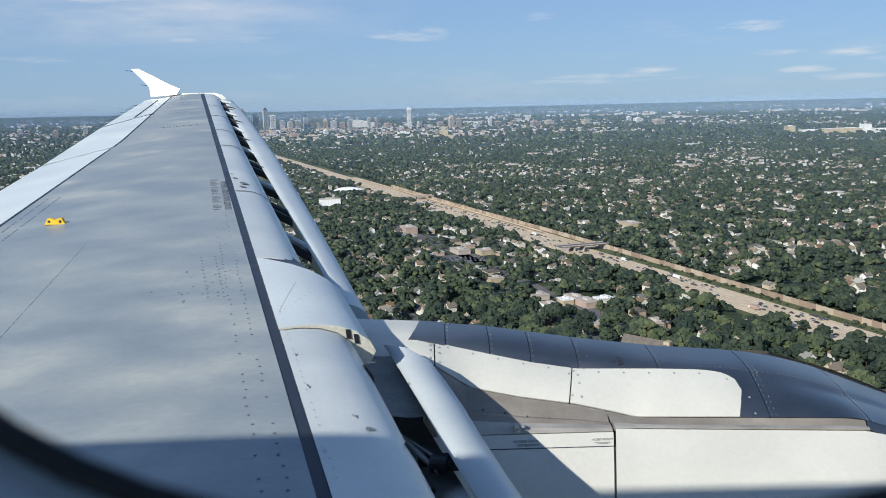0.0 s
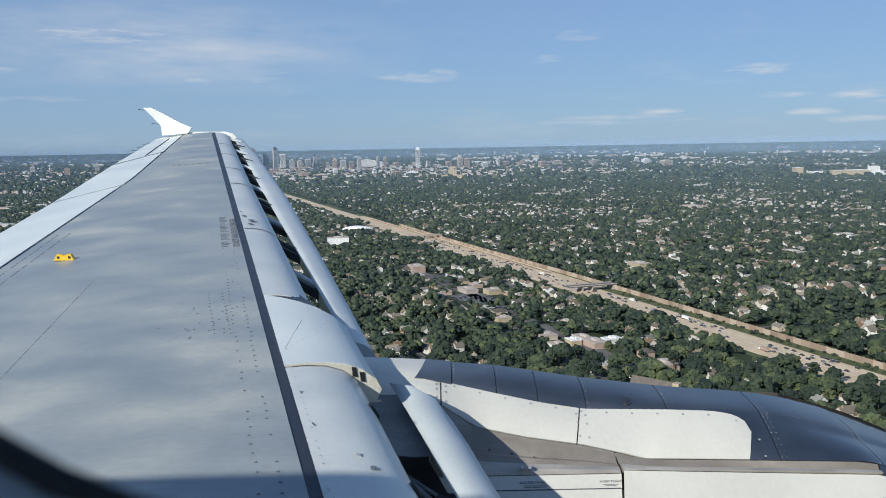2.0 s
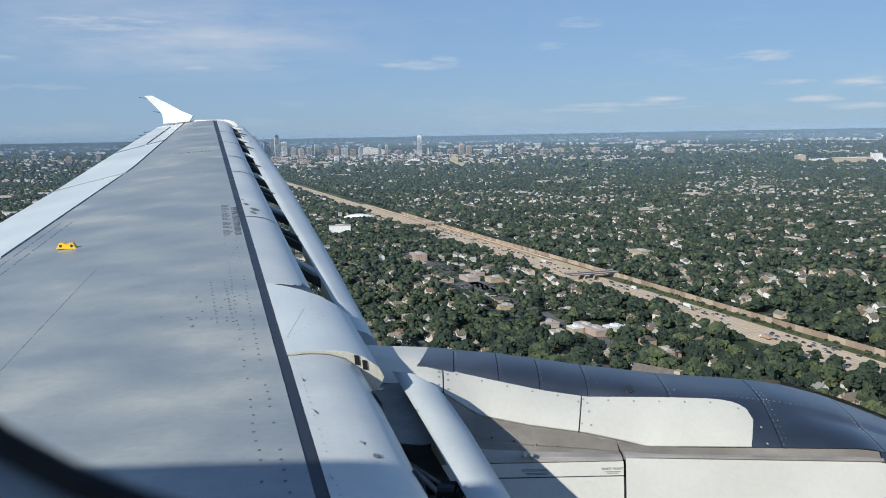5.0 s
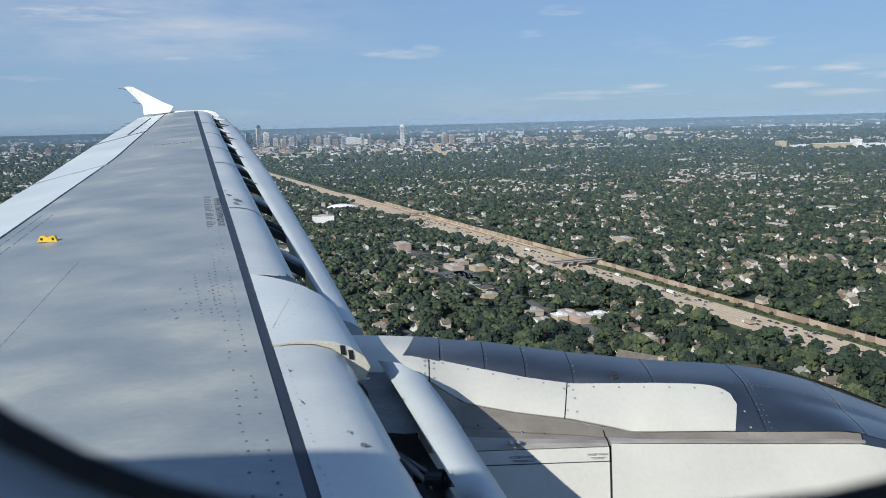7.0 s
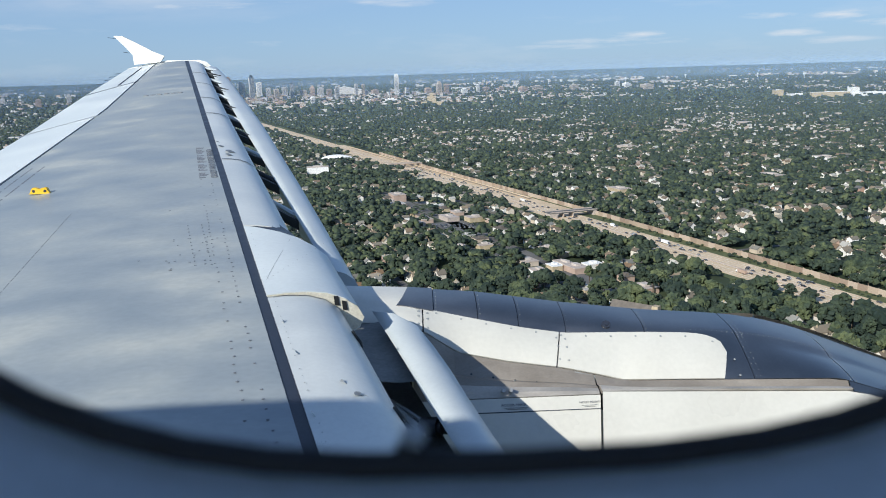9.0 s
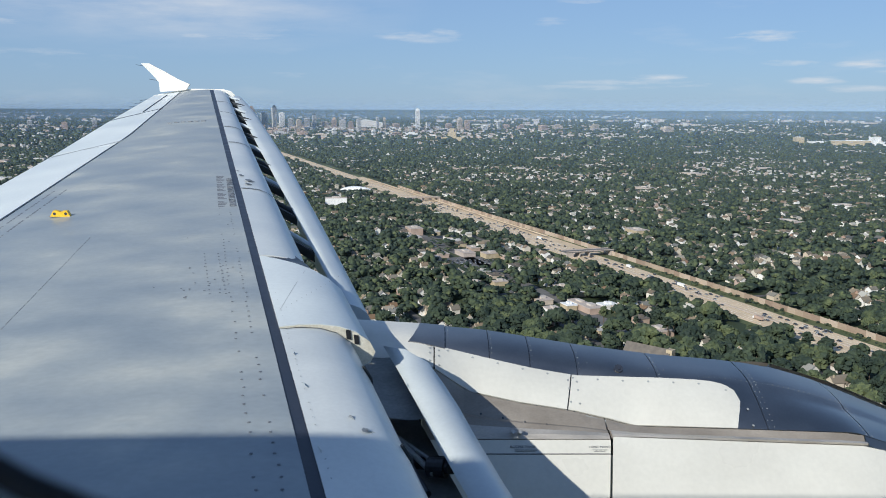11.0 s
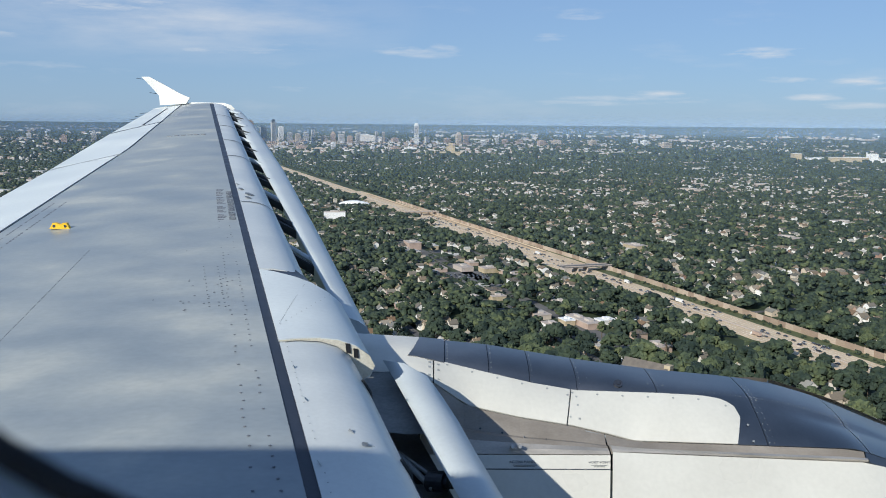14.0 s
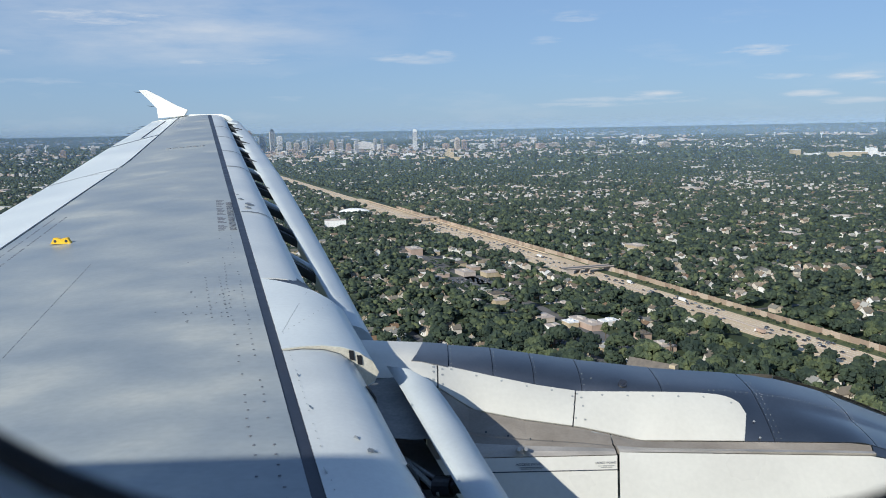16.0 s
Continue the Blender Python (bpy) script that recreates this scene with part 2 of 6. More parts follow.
def rod(p, q, r, sides=8):
    p, q = Vector(p), Vector(q)
    w = (q - p).normalized()
    u = w.orthogonal().normalized()
    s = w.cross(u)
    ring = [(math.cos(2 * math.pi * i / sides) * u + math.sin(2 * math.pi * i / sides) * s) * r for i in range(sides)]
    v = [tuple(p + k) for k in ring] + [tuple(q + k) for k in ring]
    f = [(i, (i + 1) % sides, (i + 1) % sides + sides, i + sides) for i in range(sides)]
    return v, f + [tuple(range(sides - 1, -1, -1)), tuple(range(sides, 2 * sides))]


def dots(name, places, mat, parent, r=0.006, label="", lift=0.0015):
    """Flat rivet heads: small low domes at places with normals, one mesh."""
    pieces = []
    for p, nrm in places:
        p, w = Vector(p), Vector(nrm).normalized()
        u = w.orthogonal().normalized()
        s = w.cross(u)
        ring = [tuple(p + (math.cos(a) * u + math.sin(a) * s) * r) for a in (i * math.pi / 3 for i in range(6))]
        pieces.append((ring + [tuple(p + w * lift)], [(i, (i + 1) % 6, 6) for i in range(6)]))
    v, f = join(pieces)
    return tagged(link_mesh(name, v, f, mat, parent, label), kind="stuff")


# ---- the airliner ----
plane = tagged(new("airliner"), "airliner with grey wing, deployed slats and dark blue engine", "aircraft")
plane.location = (0, 0, EYE)


def x_spar(y):
    return 0.258 - 0.275 * y


def z_wing(y):
    return -1.12 + 0.0955 * y


def x_rear(y):
    return float(np.interp(y, [0.0, 5.24, 9.54, 15.4], [-2.0, -2.76, -3.37, -4.49]))


def x_tail(y):
    return float(np.interp(y, [0.0, 7.02, 8.58, 11.71, 15.4], [-2.7, -3.67, -3.89, -4.42, -5.0]))


def strip_half(y):
    return 0.017 + 0.0011 * y


def skin(y, c):
    """Upper skin of the wing box; c runs from the front spar (0) to the rear spar (1)."""
    x0, x1 = x_spar(y) - strip_half(y), x_rear(y)
    return (x0 + (x1 - x0) * c, y, z_wing(y) - 0.07 * (x0 - x1) * max(c, 0.0) ** 1.7)


SPAN = np.linspace(0.05, 15.35, 62)
upper = [[skin(y, c) for c in np.linspace(0, 1, 17)] for y in SPAN]
sheet(upper, M_WING, "wing_skin", plane, "weathered grey wing upper skin", 0.02)
under = [[(skin(y, c)[0], y, skin(y, c)[2] - (0.03 + 0.11 * (x_spar(y) - x_rear(y)) * (1.0 - 0.6 * c))) for c in np.linspace(-0.02, 1, 9)] for y in SPAN]
sheet(under, M_FLAP, "wing_underside", plane, "pale grey wing underside")
sheet([[(x_spar(y) + k * strip_half(y), y, z_wing(y) - 0.004) for k in (-1.15, 0, 1.15)] for y in SPAN], M_SEAL, "spar_joint_strip", plane, "dark blue-grey sealant strip")

# rear panels: spoilers, flap and aileron, with gaps between them
for y0, y1 in ((0.05, 5.4), (5.4, 8.85), (8.85, 12.05), (12.05, 15.35)):
    rows = []
    for y in np.linspace(y0 + 0.018, y1 - 0.018, 12):
        skew = 0.0
        a = Vector(skin(y + skew, 1.0)) + Vector((-0.03, 0, -0.004))
        ys = y - skew
        ch = x_spar(ys) - x_tail(ys)
        b = Vector((x_tail(ys), ys, z_wing(ys) - 0.11 * ch))
        rows.append([tuple(a.lerp(b, k)) for k in np.linspace(0, 1, 6)])
    sheet(rows, M_FLAP, "aileron" if y0 > 12 else "spoiler", plane, "off-white trailing edge panel", 0.03)
rows = []
for y in SPAN:
    p = Vector(skin(y, 1.0))
    rows.append([tuple(p + Vector((0.02, 0, -0.008))), tuple(p + Vector((-0.06, 0, -0.016)))])
sheet(rows, M_SEAL, "rear_joint_strip", plane, "dark sealant joint")
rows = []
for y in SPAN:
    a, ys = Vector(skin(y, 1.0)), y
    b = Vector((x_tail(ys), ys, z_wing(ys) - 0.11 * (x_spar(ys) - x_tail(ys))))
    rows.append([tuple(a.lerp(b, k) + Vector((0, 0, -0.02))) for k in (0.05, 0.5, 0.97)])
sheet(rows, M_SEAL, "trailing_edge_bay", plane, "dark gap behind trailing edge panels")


def rear_point(y, k):
    a = Vector(skin(y, 1.0))
    return a.lerp(Vector((x_tail(y), y, z_wing(y) - 0.11 * (x_spar(y) - x_tail(y)))), k)


v, f = rod(rear_point(14.9, 0.42), rear_point(12.3, 0.42), 0.012)
link_mesh("aileron_hinge_seam", v, f, M_SEAL, plane)
for y0, y1 in ((12.33, 11.71), (8.98, 8.6)):
    pts = [rear_point(y0 + (y1 - y0) * k, k) for k in (0.0, 1.0)]
    v, f = prism([pts[0], pts[0] + Vector((0, 0.10, 0.018)), pts[1] + Vector((0, 0.13, 0.02)), pts[1]], (0, 0, -0.02))
    link_mesh("panel_gap", v, f, M_SEAL if y0 > 10 else M_CHIP, plane, "dark gap between trailing edge panels")

# wing tip with its fence, and the static dischargers
tip = [(-5.18, 15.33, 0.765), (-5.04, 15.33, 0.765), (-4.78, 15.32, 0.63), (-4.52, 15.31, 0.485), (-4.33, 15.3, 0.405), (-4.4, 15.3, 0.30), (-4.86, 15.3, 0.27), (-4.875, 15.31, 0.44), (-5.0, 15.32, 0.58)]
v, f = prism([(x, y, z + 0.03) for x, y, z in tip], (0, 0.05, 0))
link_mesh("wingtip_fence", v, f, M_TIP, plane, "white upswept wingtip fence")
low = [(-4.35, 15.36, 0.30), (-4.86, 15.36, 0.26), (-5.1, 15.42, -0.15), (-4.98, 15.42, -0.16)]
v, f = prism(low, (0, 0.04, 0))
link_mesh("wingtip_fence", v, f, M_TIP, plane, "white lower wingtip fence")
cap = [(-3.55, 15.35, z_wing(15.35) - 0.10), (-3.62, 15.35, z_wing(15.35) - 0.03), (-3.75, 15.35, z_wing(15.35) + 0.006), (-4.3, 15.35, z_wing(15.35) + 0.012), (-4.6, 15.35, z_wing(15.35) - 0.03), (-5.0, 15.35, z_wing(15.35) - 0.11), (-4.9, 15.35, z_wing(15.35) - 0.17), (-3.7, 15.35, z_wing(15.35) - 0.19)]
v, f = prism(cap, (-0.03, 0.12, 0.0))
link_mesh("wingtip_cap", v, f, M_TIP, plane, "white rounded wingtip cap")
for i in range(8):
    y = 11.2 + 0.5 * i
    p = Vector((x_tail(y) + 0.02, y, z_wing(y) - 0.11 * (x_spar(y) - x_tail(y))))
    v, f = rod(p, p + Vector((-0.13, -0.03, -0.02)), 0.004, 5)
    link_mesh("static_discharger", v, f, M_SEAL, plane)
for z in (0.75, 0.5):
    p = Vector((-5.15 if z > 0.7 else -4.92, 15.35, z))
    v, f = rod(p, p + Vector((-0.13, 0, 0.02)), 0.004, 5)
    link_mesh("static_discharger", v, f, M_SEAL, plane)

# fixed leading edge in panels
NOSE_OUT = [(0.02, 0.0), (0.10, -0.006), (0.18, -0.02), (0.25, -0.046), (0.305, -0.085), (0.34, -0.135), (0.35, -0.19), (0.33, -0.26), (0.24, -0.33)]
NOSE_IN = [(0.02, 0.0), (0.10, -0.003), (0.18, -0.014), (0.25, -0.04), (0.30, -0.08), (0.33, -0.13), (0.335, -0.19), (0.31, -0.27), (0.22, -0.35)]
NOSE_FIX = [(0.02, 0.004), (0.10, 0.004), (0.18, -0.002), (0.26, -0.018), (0.33, -0.048), (0.385, -0.09), (0.408, -0.135), (0.39, -0.17), (0.34, -0.19)]


def nose(profile, y, skew=0.0):
    thin = 1.0 - 0.035 * max(0, y - 4.4)
    slim = float(np.interp(y, [4.21, 4.22, 9.0], [1.0, 0.84, 0.76])) if profile is NOSE_OUT else 1.0
    out = []
    for dx, dz in profile:
        dx = 0.02 + (dx - 0.02) * slim
        yy = y + skew * dx
        out.append((x_spar(yy) + strip_half(yy) - 0.02 + dx, yy, z_wing(yy) + dz * thin))
    return out


for y0, y1 in ((4.22, 6.02), (6.02, 8.45), (8.45, 9.77), (9.77, 11.41), (11.41, 12.98), (12.98, 15.35)):
    sheet([nose(NOSE_OUT, y, 0.25) for y in np.linspace(y0 + 0.001, y1 - 0.001, 9)], M_LEAD, "leading_edge_panel", plane, "pale grey rounded leading edge panel", 0.02)
sheet([[(p[0] - 0.004, p[1], p[2] - 0.006) for p in nose(NOSE_OUT, y, 0.25)] for y in np.linspace(4.15, 15.35, 40)], M_SEAL, "leading_edge_rib", plane)
for y in (6.02, 8.45, 9.77, 11.41, 12.98):
    w = 0.0022 * y
    sheet([[(p[0] + 0.002, p[1], p[2] + 0.003) for p in nose(NOSE_OUT, y + d, 0.25)[:6]] for d in (-w, w)], M_WORN, "panel_seam", plane)
sheet([nose(NOSE_IN, y, 0.275) for y in np.linspace(0.05, 3.15, 24)], M_LEAD, "leading_edge_panel", plane, "scuffed pale grey inboard leading edge panel")
sheet([nose(NOSE_FIX, y, s) for y, s in zip(np.linspace(3.17, 4.22, 12), np.linspace(0.275, -0.7, 12))], M_FLAP, "pylon_leading_edge_fairing", plane, "white fixed leading edge fairing over pylon", 0.01)
# end rib of the fairing, with its two slots
top, bot = nose(NOSE_FIX, 3.16, 0.275), nose(NOSE_IN, 3.16, 0.275)
bot = bot[:5] + [tuple(Vector(bot[4]).lerp(Vector(bot[5]), k)) for k in (0.3, 0.55, 0.75, 0.9)]
ring = top + bot[::-1]
link_mesh("fairing_end_rib", ring, [(i, i + 1, 17 - i - 1, 17 - i) for i in range(0, 8)], M_RIB, plane, "beige primed end rib")
for i, t in ((3.7, 0.5), (4.45, 0.5)):
    def mid(k, w):
        j = int(k)
        a0 = Vector(top[j]).lerp(Vector(top[j + 1]), k - j)
        b0 = Vector(bot[j]).lerp(Vector(bot[j + 1]), k - j)
        return a0.lerp(b0, w) + Vector((0, -0.004, 0))
    c = mid(i, 0.5)
    v, f = prism([c + Vector((-0.010, -0.003, 0.022)), c + Vector((0.008, 0.002, 0.018)), c + Vector((0.011, 0.002, -0.019)), c + Vector((-0.007, -0.003, -0.015))], (0, 0.006, 0))
    link_mesh("slot", v, f, M_GASKET, plane)

# slats
SLAT = [(0.42, -0.22), (0.465, -0.222), (0.51, -0.238), (0.545, -0.265), (0.565, -0.30), (0.575, -0.345), (0.57, -0.40), (0.54, -0.45), (0.50, -0.48), (0.475, -0.47), (0.505, -0.42), (0.51, -0.36), (0.495, -0.30), (0.465, -0.255), (0.42, -0.228)]
SLAT_IN = [(0.45, -0.235), (0.54, -0.224), (0.63, -0.255), (0.655, -0.31), (0.665, -0.36), (0.655, -0.42), (0.62, -0.46), (0.59, -0.46), (0.61, -0.40), (0.60, -0.34), (0.57, -0.29), (0.51, -0.25), (0.45, -0.236)]


def slat_ring(profile, y):
    lip, kx, kz = (np.interp(y, [4, 6, 9, 13, 15.2], q) for q in ((-0.005, -0.01, -0.04, -0.055, -0.07), (0.98, 1.28, 1.68, 1.58, 1.1), (1.0, 0.9, 0.73, 0.56, 0.42)))
    x0 = profile[0][0]
    if profile is SLAT_IN:
        lip, kx = float(np.interp(y, [1.6, 2.0, 2.4, 2.8, 3.2, 3.6], [0.07, 0.055, 0.046, 0.052, 0.062, 0.06])), float(np.interp(y, [1.6, 2.2, 2.8, 3.6], [0.72, 0.78, 0.86, 1.1]))
        back = 0.9 * min(1.0, max(0.0, (y - 2.9) / 0.7))
        return [(x_spar(y) + x0 + lip + (dx - x0) * kx, y - back * (dx - x0) * kx, z_wing(y) + dz) for dx, dz in profile]
    return [(x_spar(y) + x0 + lip + (dx - x0) * kx, y, z_wing(y) + dz * kz) for dx, dz in profile]


def slat(name, profile, ys, mat, label):
    rings = [slat_ring(profile, y) for y in ys]
    n, m = len(profile), len(ys)
    verts = [p for r in rings for p in r]
    faces = [(i * n + j, i * n + (j + 1) % n, (i + 1) * n + (j + 1) % n, (i + 1) * n + j) for i in range(m - 1) for j in range(n)]
    verts += rings[0] + rings[-1]
    faces += [tuple(m * n + k for k in range(n - 1, -1, -1)), tuple((m + 1) * n + k for k in range(n))]
    ob = link_mesh(name, verts, faces, mat, plane, label)
    if len(profile) > 3:
        ob.data.polygons.foreach_set("use_smooth", [k < len(faces) - 2 for k in range(len(faces))])
    return ob


cuts = (4.12, 9.4, 15.2)
for y0, y1 in zip(cuts, cuts[1:]):
    slat("slat", SLAT, np.linspace(y0 + 0.004, y1 - 0.004, 14), M_SLAT, "pale grey extended leading edge slat")
slat("slat", SLAT_IN, np.linspace(0.6, 3.6, 12), M_SLAT, "scuffed grey extended inboard slat")
# slat tracks across the gap; bay behind the slats, inboard too, painted shade-dark
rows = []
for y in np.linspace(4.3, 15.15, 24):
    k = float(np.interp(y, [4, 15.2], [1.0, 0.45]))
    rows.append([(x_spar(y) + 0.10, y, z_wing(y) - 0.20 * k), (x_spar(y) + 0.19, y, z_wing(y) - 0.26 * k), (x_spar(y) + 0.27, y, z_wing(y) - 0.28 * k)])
sheet(rows, M_CAVITY, "slat_bay", plane, "slat bay sheet coloured dark for its shade")
for n_tr, y in enumerate(np.linspace(4.5, 14.6, 12)):
    k = np.interp(y, [4, 15.2], [1.0, 0.45])
    a = Vector((x_spar(y) + 0.20, y, z_wing(y) - 0.16 * k))
    b = Vector((x_spar(y) + 0.50, y - 0.30, z_wing(y) - 0.27 * k))
    w = Vector((-0.02, 0.045 + 0.010 * y, 0.0))
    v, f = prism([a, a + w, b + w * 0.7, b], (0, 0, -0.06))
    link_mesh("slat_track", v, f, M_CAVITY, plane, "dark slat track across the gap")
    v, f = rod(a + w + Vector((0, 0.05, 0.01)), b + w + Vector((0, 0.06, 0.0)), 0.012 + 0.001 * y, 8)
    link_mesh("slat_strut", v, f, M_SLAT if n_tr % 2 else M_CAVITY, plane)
# inboard bay floor, its shade given by the dark grey colour
sheet([[(x_spar(y) + 0.17, y, z_wing(y) - 0.25), (x_spar(y) + 0.27, y, z_wing(y) - 0.38), (x_spar(y) + 0.45, y, z_wing(y) - 0.45), (x_spar(y) + 0.60, y, z_wing(y) - 0.455)] for y in np.linspace(0.3, 3.75, 10)], M_BAY, "slat_bay", plane, "slat bay sheet coloured dark for its shade")
for a, b, rad, mat in (((-0.16, 3.04, -1.19), (0.0, 2.82, -1.255), 0.011, M_CHIP), ((-0.13, 3.04, -1.21), (0.04, 2.88, -1.265), 0.008, M_CHIP), ((-0.09, 2.88, -1.24), (-0.02, 2.68, -1.265), 0.013, M_RIVET)):
    v, f = rod(a, b, rad, 10)
    link_mesh("bleed_duct", v, f, mat, plane, "thin grey duct in the slat bay")
v, f = join([rod((-0.015, 2.86, -1.245), (0.045, 2.83, -1.235), 0.036, 16), rod((0.042, 2.83, -1.236), (0.055, 2.824, -1.234), 0.024, 14)])
link_mesh("slat_actuator", v, f, M_RIVET, plane, "dark slat actuator drum")
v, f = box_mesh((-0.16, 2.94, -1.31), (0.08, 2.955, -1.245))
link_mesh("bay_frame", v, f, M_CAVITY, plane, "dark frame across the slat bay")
for y in (2.45, 2.62):
    v, f = rod((x_spar(y) + 0.26, y, z_wing(y) - 0.40), (x_spar(y) + 0.55, y + 0.03, z_wing(y) - 0.42), 0.014)
    link_mesh("slat_track", v, f, M_RIVET, plane)


# added sheet: its grey stands for the fairing underside lying in shade
sheet([[(x_spar(y) + 0.20, y, z_wing(y) - 0.215), (x_spar(y) + 0.34, y, z_wing(y) - 0.275), (x_spar(y) + 0.47, y, z_wing(y) - 0.29), (x_spar(y) + 0.58, y, z_wing(y) - 0.285)] for y in np.linspace(3.0, 3.72, 8)], M_BAY, "bay_closing_panel", plane, "added grey sheet for the shaded fairing underside")


# ---- pylon and nacelle ----
MIDY = 3.95
ZC, RAD = -2.23, 1.02


def ridge(x):
    return float(np.interp(x, [-0.9, -0.32, -0.07, 0.25, 0.68, 1.06, 1.35, 1.5, 1.65, 1.8, 1.92, 2.11, 2.5, 3.0, 3.3], [-0.96, -0.985, -1.0, -1.03, -1.10, -1.15, -1.175, -1.193, -1.222, -1.265, -1.31, -1.39, -1.54, -1.72, -1.80]))


def shoulder(x):
    y = float(np.interp(x, [-0.1, 1.3, 2.1], [3.72, 3.68, 3.66]))
    z = float(np.interp(x, [-0.9, -0.09, 0.03, 0.24, 0.44, 0.64, 1.0, 1.3, 1.6, 1.9, 2.2, 2.6, 3.3], [-1.0, -1.025, -1.05, -1.10, -1.145, -1.178, -1.185, -1.197, -1.25, -1.34, -1.45, -1.6, -1.85]))
    return (x, y, z)


def hem(x):
    y = float(np.interp(x, [-0.1, 0.6, 1.37, 2.1], [3.60, 3.54, 3.45, 3.42]))
    r = float(np.interp(x, [-0.9, -0.09, -0.01, 0.15, 0.37, 0.61, 0.77, 0.87, 1.3, 1.8, 2.2, 2.6, 3.3], [-0.285, -0.299, -0.307, -0.338, -0.352, -0.363, -0.374, -0.382, -0.386, -0.391, -0.43, -0.48, -0.55]))
    return (x, y, r * y)


def sill(x):
    y = 3.38
    r = float(np.interp(x, [-0.9, 0.17, 0.742, 0.75, 1.84, 2.3, 2.7, 3.3], [-0.402, -0.4005, -0.4005, -0.3965, -0.409, -0.45, -0.5, -0.58]))
    return (x, y, r * y)


def flank(x, v, off=0.0, side=1):
    """From the ridge (0) over the shoulder (0.5) to the hem (1)."""
    p0, p1, p2 = Vector((x, MIDY, ridge(x))), Vector(shoulder(x)), Vector(hem(x))
    if v <= 0.5:
        k = v * 2
        c = Vector((x, p1.y + 0.035, p0.z - 0.006)) if side > 0 else Vector((x, 0.5 * (p0.y + p1.y) - 0.03, 0.5 * (p0.z + p1.z) - 0.04))
        p = p0 * (1 - k) ** 2 + 2 * c * k * (1 - k) + p1 * k * k
    else:
        k = v * 2 - 1
        c = Vector((x, 0.5 * (p1.y + p2.y) - 0.012, 0.5 * (p1.z + p2.z) + 0.012))
        p = p1 * (1 - k) ** 2 + 2 * c * k * (1 - k) + p2 * k * k
    p = p + Vector((0, -0.6, 0.8)) * off
    if side < 0:
        p.z -= 0.45 * abs(MIDY - p.y)
    return (p.x, p.y if side > 0 else 2 * MIDY - p.y, p.z)


